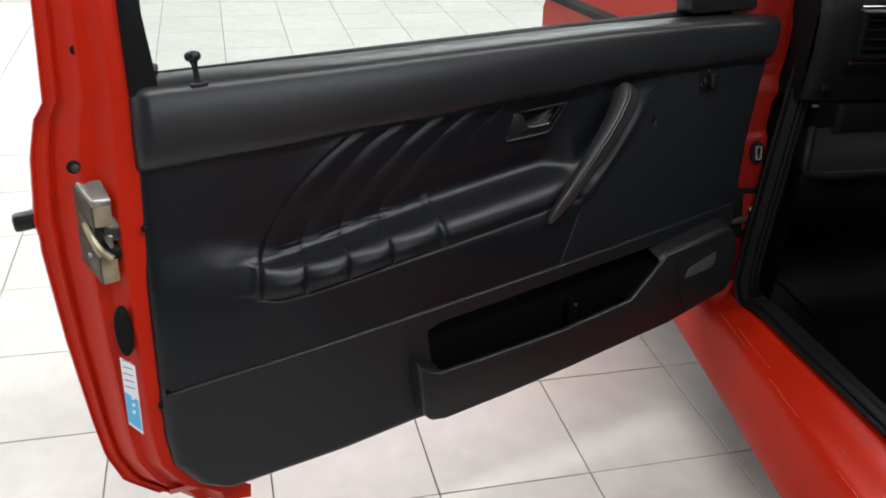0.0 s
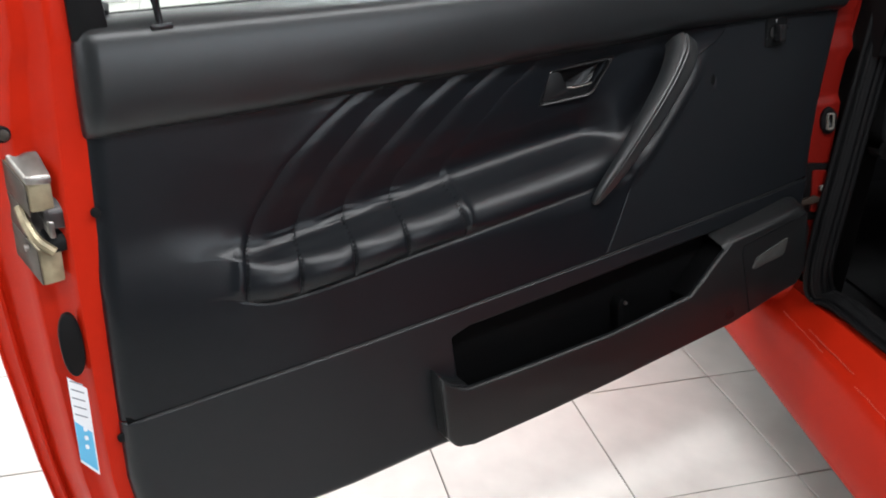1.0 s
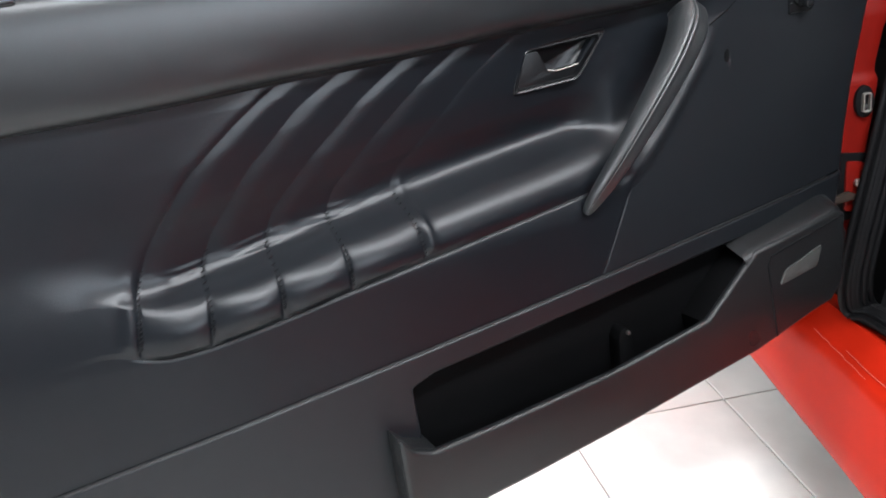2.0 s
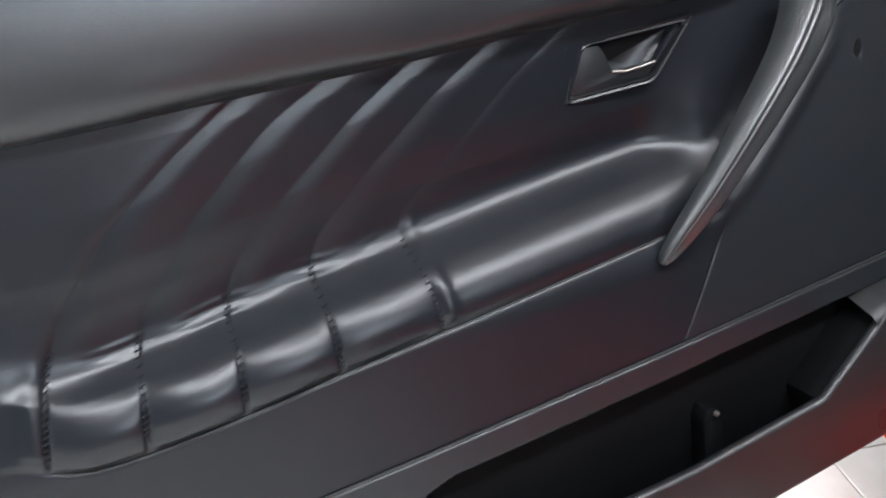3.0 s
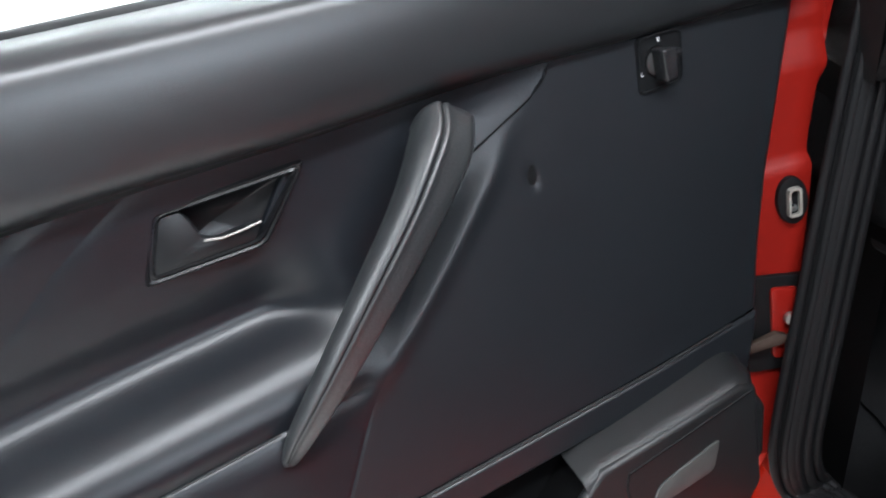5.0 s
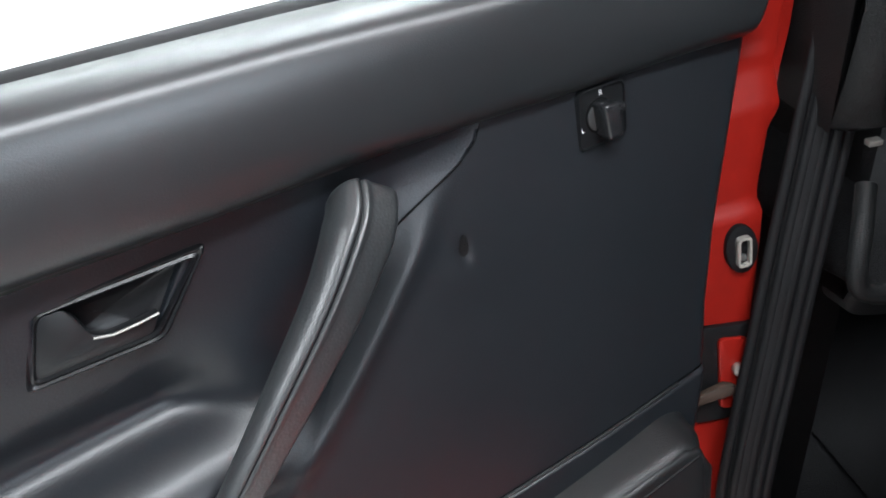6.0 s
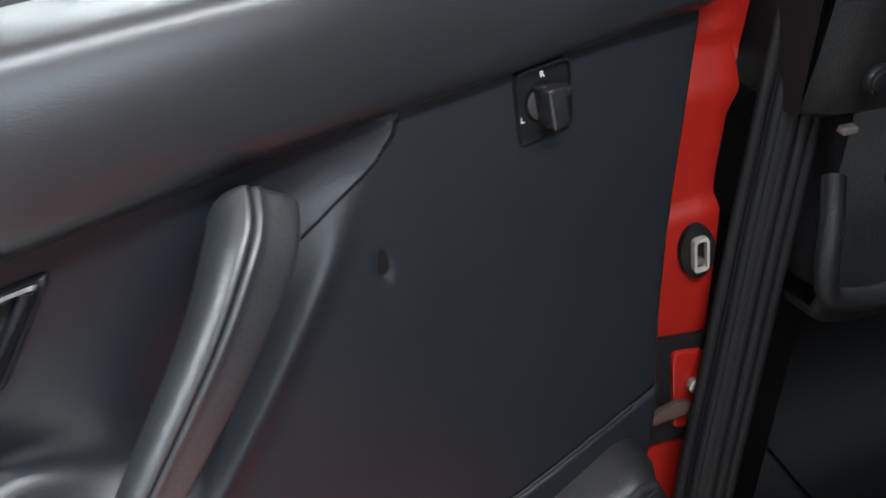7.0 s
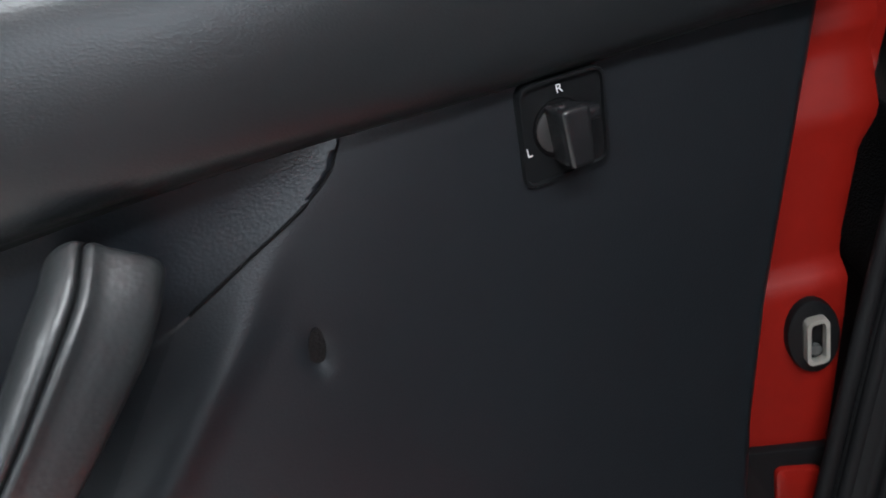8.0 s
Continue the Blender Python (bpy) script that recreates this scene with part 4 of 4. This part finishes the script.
def sill():
    rows = []
    out = Vector((-0.94, 0.33, 0))
    for s in np.linspace(-0.12, 2.0, 60):
        o, c, i = SO + DO * s, SC + DC * s, SI + DI * s
        # the face swells towards the hinge post
        foot = 0.018 * (1 - float(step(np.array(s), -0.05, 0.22)))
        rows.append([o + Vector((0.14, 0.02, 0.01)), o + Vector((0.03, 0, -0.006)), o + Vector((0.005, 0, -0.004)), o, o.lerp(c, 0.10) + out * 0.004, o.lerp(c, 0.14) + out * 0.0065, o.lerp(c, 0.35) + out * (0.010 + foot * 0.5), o.lerp(c, 0.65) + out * (0.011 + foot), o.lerp(c, 0.90) + out * (0.007 + foot * 0.5), c + out * 0.0015, c + Vector((0, 0, 0.002)), c.lerp(i, 0.12), c.lerp(i, 0.5) + Vector((0, 0, -0.001)), i, i + Vector((0.03, 0, 0.0)), i + Vector((0.035, 0, -0.08))])
    sl = part("sill", surface(rows), RED, car, "glossy red painted door sill, scuffed along its crest")
    # rounded foot where the hinge post runs into the sill
    rows = []
    for t in np.linspace(0, 1, 12).tolist():
        x = 1.150 + 0.031 * t
        top = from_door(x, 0.022 - (x - 1.2) * 0.35 - 0.008, -0.19)
        low = SC + DC * (-0.13 + 0.20 * t) + out * (0.016 - 0.010 * t) + Vector((0, 0, -0.05 * (1 - t) - 0.004))
        bend = Vector((top.x * 0.8 + low.x * 0.2, top.y * 0.8 + low.y * 0.2, low.z * 0.75 + top.z * 0.25))
        rows.append([top * (1 - k) ** 2 + bend * 2 * k * (1 - k) + low * k * k for k in np.linspace(0, 1, 10).tolist()])
    part("post_foot", surface(rows), RED, sl)
    rng = random.Random(9)
    for s0, s1, off in ((0.10, 0.24, 0.0), (0.16, 0.30, 0.012), (0.34, 0.46, -0.004), (0.52, 0.56, 0.02), (0.60, 0.78, -0.002), (0.86, 0.90, 0.03)):
        line = []
        for s in np.linspace(s0, s1, 12).tolist():
            c, i = SC + DC * s, SI + DI * s
            line.append(c.lerp(i, max(0.0, off * 14) + rng.uniform(0, 0.03)) + Vector((0, 0, 0.0018)))
        part("scratch", tube(line, 0.0006, 5, up=(0, 0, 1)), SCUFF, sl)
    # side of the car in front of the door
    rows = []
    for s in np.linspace(0.0, 1.05, 24):
        b = Vector((1.20, 0.15, 0)) + Vector((0.26, 0.966, 0)) * s
        n = Vector((-0.966, 0.26, 0))
        top = 0.95 - 0.14 * s
        rows.append([b + n * q + Vector((0, 0, z)) for q, z in ((-0.02, 0.20), (0.03, 0.34), (0.055, 0.55), (0.06, 0.68), (0.05, top - 0.08), (0.02, top - 0.02), (-0.06, top))])
    part("front_wing", surface(rows), RED, car, "red painted front wing")
    rows = []
    for s in np.linspace(0.02, 1.02, 20):
        b = Vector((1.20, 0.15, 0)) + Vector((0.26, 0.966, 0)) * s
        n = Vector((-0.966, 0.26, 0))
        z = 0.83 - 0.10 * s
        rows.append([b + n * q + Vector((0, 0, z + dz)) for q, dz in ((0.05, -0.018), (0.068, -0.012), (0.07, 0.006), (0.05, 0.014))])
    part("rub_strip", surface(rows), RUBBER, car, "black rubbing strip")
    bm = box(0.0, 1.25, -2.0, 1.15, 0.13, 0.17, 0)
    turn = Matrix(((0.966, 0.26, 0, 1.225), (-0.26, 0.966, 0, 0.0), (0, 0, 1, 0), (0, 0, 0, 1)))
    bmesh.ops.transform(bm, matrix=turn, verts=bm.verts)
    part("underbody", bm, LINER, car, smooth=False)


sill()


def seal():
    """The ribbed rubber round the door opening."""
    pts = [from_door(*p) for p in ((1.378, -0.055, 0.60), (1.330, -0.047, 0.38), (1.304, -0.040, 0.25), (1.277, -0.036, 0.166), (1.246, -0.032, 0.075), (1.212, -0.028, -0.027), (1.177, -0.024, -0.13), (1.166, -0.020, -0.19), (1.180, -0.018, -0.240))]
    pts += [SI + DI * s + Vector((0.026, 0, 0.012)) for s in (0.10, 0.2, 0.4, 0.8, 1.3, 2.0)]
    line = catmull(pts, 10)
    across = from_door(1.0, -0.65, 0) - from_door(0, 0, 0)
    across.normalize()
    base = part("door_seal", tube(line, 0.016, 10), RUBBER, car, "ribbed black rubber door seal")
    for off, r, lift in ((-0.020, 0.0050, 0.006), (-0.008, 0.0050, 0.010), (0.004, 0.0050, 0.011), (0.015, 0.0052, 0.009), (0.026, 0.0052, 0.004)):
        n = len(line)
        path = []
        for i, p in enumerate(line):
            t = (line[min(i + 1, n - 1)] - line[max(i - 1, 0)]).normalized()
            w = (across - t * across.dot(t)).normalized()
            o = w.cross(t).normalized()
            path.append(p + w * off * 0.9 + o * (-lift))
        part("rib", tube(path, r, 10), RUBBER, base)


seal()


def cabin():
    # footwell floor, side panel and bulkhead
    bm = surface([[SI + DI * s + Vector(q) for q in ((0.035, 0, 0.005), (0.06, 0, -0.03), (0.12, 0.0, -0.07), (0.5, -0.1, -0.08), (1.3, -0.3, -0.08))] for s in np.linspace(-0.6, 2.0, 30)])
    part("carpet", bm, CARPET, car, "black footwell carpet")
    f = Vector((0.26, 0.966, 0))
    r = Vector((0.966, -0.26, 0))
    base = Vector((1.285, 0.0, 0))

    def at(u, v, z):
        return base + r * u + f * v + Vector((0, 0, z))
    rows = [[at(0.02 + 0.01 * math.sin(v * 9), v, z) for v in np.linspace(-0.04, 0.75, 12)] for z in np.linspace(0.22, 1.0, 10)]
    part("kick_panel", surface(rows), CARPET, car, "black carpeted side panel")
    rows = [[at(u, 0.72 - 0.25 * max(0, 0.5 - z), z) for u in np.linspace(0, 1.2, 8)] for z in np.linspace(0.2, 1.0, 10)]
    part("bulkhead", surface(rows), CARPET, car)
    mat = [[at(u, v, 0.283 + 0.004 * math.sin(v * 17 + u * 9)) for v in np.linspace(-1.1, 0.25, 16)] for u in np.linspace(0.13, 0.62, 8)]
    part("floor_mat", surface(mat), CARPET, car, "worn black rubber floor mat")
    # the rest of the body: lining, roof, bonnet, glass, far and rear sides
    rows = [[at(u, v, 1.33 - 0.05 * ((u - 0.75) / 0.7) ** 2 - 0.05 * (v + 0.7) ** 2) for v in np.linspace(-1.7, -0.10, 12)] for u in np.linspace(0.10, 1.40, 10)]
    part("headliner", surface(rows), HEADLINER, car, "dark grey headliner")
    rows = [[at(u, v, 1.39 - 0.06 * abs((u - 0.75) / 0.7) ** 3 - 0.05 * (v + 0.7) ** 2) for v in np.linspace(-1.75, -0.08, 14)] for u in np.linspace(0.06, 1.44, 14)]
    part("roof", surface(rows), RED, car, "red painted roof")
    rows = [[at(u, 0.48 - 0.56 * t - 0.05 * ((u - 0.75) / 0.7) ** 2, 0.99 + 0.36 * t) for t in np.linspace(0, 1, 6)] for u in np.linspace(0.05, 1.45, 10)]
    part("windscreen", surface(rows), GLASS, car, "clear windscreen").visible_shadow = False
    for u in (0.045, 1.455):
        part("windscreen_pillar", tube([at(u, 0.50, 0.96), at(u, 0.2, 1.17), at(u + (0.02 if u < 1 else -0.02), -0.09, 1.345)], 0.024, 10), RED, car)
        part("rear_pillar", tube([at(u, -1.95, 0.92), at(u + (0.02 if u < 1 else -0.02), -1.72, 1.33)], 0.05, 10), RED, car)
        part("roof_rail", tube([at(u + (0.02 if u < 1 else -0.02), -0.09, 1.345), at(u + (0.02 if u < 1 else -0.02), -0.9, 1.375), at(u + (0.02 if u < 1 else -0.02), -1.72, 1.33)], 0.022, 10), RED, car)
    rows = [[at(1.50 + 0.05 * math.sin(z * 3.2), v, z) for z in np.linspace(0.2, 0.93, 10)] for v in np.linspace(-2.25, 1.1, 20)]
    part("far_side", surface(rows), RED, car, "red painted far side of the body")
    rows = [[at(1.45, v, z) for z in (0.22, 0.5, 0.93)] for v in np.linspace(-2.2, 0.70, 8)]
    part("far_lining", surface(rows), CARPET, car, "black lining of the far side")
    rows = [[at(0.0, v, z) for z in (0.22, 0.5, 0.93)] for v in np.linspace(-2.2, -1.44, 5)]
    part("rear_lining", surface(rows), CARPET, car)
    rows = [[at(-0.05 - 0.05 * math.sin(z * 3.2), v, z) for z in np.linspace(0.2, 0.93, 10)] for v in np.linspace(-2.25, -1.46, 10)]
    part("rear_quarter", surface(rows), RED, car, "red painted rear side panel")
    rows = [[at(u, v, z) for u in np.linspace(-0.08, 1.53, 10)] for v, z in ((-2.28, 0.2), (-2.32, 0.5), (-2.27, 0.9), (-1.98, 0.95), (-1.76, 1.33))]
    part("tailgate", surface(rows), RED, car, "red painted tailgate")
    rows = [[at(u, v, z - 0.05 * abs((u - 0.72) / 0.8) ** 2.5) for u in np.linspace(-0.02, 1.50, 12)] for v, z in ((0.45, 0.99), (0.8, 0.955), (1.10, 0.90), (1.19, 0.84), (1.20, 0.5), (1.18, 0.22))]
    part("bonnet", surface(rows), RED, car, "red painted bonnet and nose")
    rows = [[at(u, -1.35 + 0.1 * (z - 0.3), z) for u in np.linspace(0.04, 1.46, 8)] for z in (0.25, 0.6, 0.9)]
    part("rear_bulkhead", surface(rows), CARPET, car)
    # dashboard
    def dash(u, v, z):
        return at(u, v, z) + Vector((-0.040, -0.045, 0.026))
    prof = ((0.05, 0.757), (0.010, 0.759), (0.000, 0.766), (-0.006, 0.80), (-0.012, 0.86), (-0.006, 0.93), (0.02, 0.965), (0.08, 0.985), (0.3, 1.0))
    rows = [[dash(u, v + 0.02 * math.exp(-u / 0.01), z) for v, z in prof] for u in (0.0, 0.004, 0.010, 0.02, 0.06, 0.2, 0.5, 1.2)]
    d = part("dashboard", surface(rows), DASHMAT, car, "dark grey plastic dashboard")
    rows = [[dash(0.0, v, z) for v in (0.02, 0.12, 0.3)] for z in (0.757, 0.8, 0.9, 0.98)]
    part("dash_end", surface(rows), DASHMAT, d)
    face = Matrix(((0.966, 0.26, 0, 0), (-0.26, 0.966, 0, 0), (0, 0, 1, 0), (0, 0, 0, 1)))

    def on(u, v, z):
        return Matrix.Translation(dash(u, v, z)) @ face
    part("trim_screw", disc((0, 0, 0), 0.011, 0.008, bevel=0.003), SWITCH, d, at=on(0.034, -0.008, 0.794))
    part("screw_head", disc((0, 0, 0), 0.008, 0.006, bevel=0.0015), RUBBER, d, at=on(0.034, -0.0105, 0.794))
    part("clip", box(-0.006, 0.006, -0.004, 0.004, -0.002, 0.003, 0.001), STEEL, d, at=on(0.024, -0.003, 0.756))
    # side air vent
    fr = part("air_vent", box(-0.005, 0.16, -0.012, 0.03, -0.045, -0.036, 0.003), DASHMAT, d, "side air vent with black slats", at=on(0.078, -0.012, 0.897))
    part("vent_top", box(-0.005, 0.16, -0.012, 0.03, 0.036, 0.045, 0.003), DASHMAT, fr)
    part("vent_side", box(-0.008, 0.002, -0.012, 0.03, -0.045, 0.045, 0.003), DASHMAT, fr)
    for k in range(4):
        part("slat", box(0.004, 0.155, -0.006, 0.02, -0.028 + 0.018 * k, -0.024 + 0.018 * k, 0.001), GLOSSY, fr)
    part("trim_strip", box(-0.02, 0.16, -0.014, -0.006, -0.054, -0.048, 0.0015), CHROME, fr, "bright trim line")
    part("trim_strip", box(-0.02, 0.16, -0.014, -0.006, 0.050, 0.056, 0.0015), CHROME, fr, "bright trim line")
    # tray under the dashboard
    lip = catmull([dash(u + 0.016, v, z - 0.004) for u, v, z in ((0.030, 0.020, 0.705), (0.014, -0.006, 0.678), (0.006, -0.020, 0.650), (0.011, -0.024, 0.631), (0.032, -0.027, 0.623), (0.08, -0.030, 0.622), (0.25, -0.032, 0.626), (0.6, -0.03, 0.63))], 6)
    tr = part("parcel_tray", tube(lip, 0.009, 10), DASHMAT, car, "dark plastic parcel tray under the dashboard")
    rows = [[q, q + f * 0.05 + Vector((0, 0, -0.012)), q + f * 0.28 + Vector((0, 0, -0.01))] for q in lip]
    part("tray_floor", surface(rows), CARPET, tr)
    rows = [[q + Vector((0, 0, 0.0)), q + f * 0.01 + Vector((0, 0, -0.03)), q + f * 0.04 + Vector((0, 0, -0.035))] for q in lip[14:]]
    part("tray_skirt", surface(rows), DASHMAT, tr)
    part("bracket", box(-0.006, 0.006, -0.006, 0.01, -0.03, 0.03, 0.003), THREAD, d, at=on(0.084, -0.004, 0.728))
    part("under_panel", box(0.007, 0.40, -0.002, 0.02, -0.03, 0.03, 0.004), DASHMAT, d, at=on(0.084, -0.004, 0.728))
    pd = part("pedal", box(-0.03, 0.03, -0.008, 0.008, -0.03, 0.03, 0.005), RUBBER, car, "black rubber pedal pad", at=on(0.17, 0.42, 0.45) @ pose(0, 0, 0, -30))
    part("pedal_arm", box(-0.006, 0.006, 0.004, 0.016, 0.0, 0.30, 0.003), GREASE, pd)
    return at


CAR_AT = cabin()


def wheel(x, y):
    prof = ((0.20, -0.08), (0.25, -0.09), (0.285, -0.085), (0.30, -0.06), (0.302, 0.06), (0.285, 0.085), (0.25, 0.09), (0.20, 0.08))
    n = Vector((0.966, -0.26, 0))
    f = Vector((0.26, 0.966, 0))
    c = Vector((x, y, 0.302))
    rows = [[c + n * w + f * r * math.cos(a) + Vector((0, 0, r * math.sin(a))) for r, w in prof] for a in (2 * math.pi * k / 40 for k in range(41))]
    t = part("wheel", surface(rows), RUBBER, car, "black rubber tyre on a steel wheel")
    rows = [[c + n * w + f * r * math.cos(a) + Vector((0, 0, r * math.sin(a))) for r, w in ((0.205, -0.08), (0.19, -0.06), (0.17, -0.03), (0.06, -0.045), (0.001, -0.05))] for a in (2 * math.pi * k / 40 for k in range(41))]
    part("rim", surface(rows), STEEL, t)


for u, v in ((0.06, 0.62), (0.06, -1.78), (1.44, 0.62), (1.44, -1.78)):
    wheel(*CAR_AT(u, v, 0)[:2])
# ---------------------------------------------------------------- floor tiles


def tiles():
    half = TILE_SIZE / 2 - 0.0016
    me = bpy.data.meshes.new("tile")
    bm = box(-half, half, -half, half, -0.006, 0.0, 0.0012)
    bm.to_mesh(me)
    bm.free()
    me.materials.append(TILE)
    c, s = math.cos(TILE_TURN), math.sin(TILE_TURN)
    cells = []
    for i in range(-26, 27):
        for j in range(-24, 27):
            u, v = (i + 0.5) * TILE_SIZE, (j + 0.5) * TILE_SIZE
            x, y = TILE_AT[0] + c * u - s * v, TILE_AT[1] + s * u + c * v
            if -4.75 < x < 7.1 and -3.55 < y < 7.1:
                cells.append(((x - 0.6) ** 2 + (y - 1.6) ** 2, x, y))
    cells.sort()
    rng = random.Random(4)
    verts, faces = [], []
    for k, (_, x, y) in enumerate(cells):
        dz = rng.uniform(-0.0004, 0.0004)
        if k < 290:
            ob = new("tile", me)
            ob.parent = FLOOR
            ob.matrix_local = pose(x, y, dz, 0, 0, math.degrees(TILE_TURN) + 90 * rng.randrange(4))
        else:
            n = len(verts)
            for px, py in ((-half, -half), (half, -half), (half, half), (-half, half)):
                verts.append((x + c * px - s * py, y + s * px + c * py, dz))
            faces.append((n, n + 1, n + 2, n + 3))
    far = bpy.data.meshes.new("far_tiles")
    far.from_pydata(verts, [], faces)
    far.materials.append(TILE)
    ob = new("far_tiles", far)
    ob.parent = FLOOR
    tagged(ob, kind="stuff")


tiles()
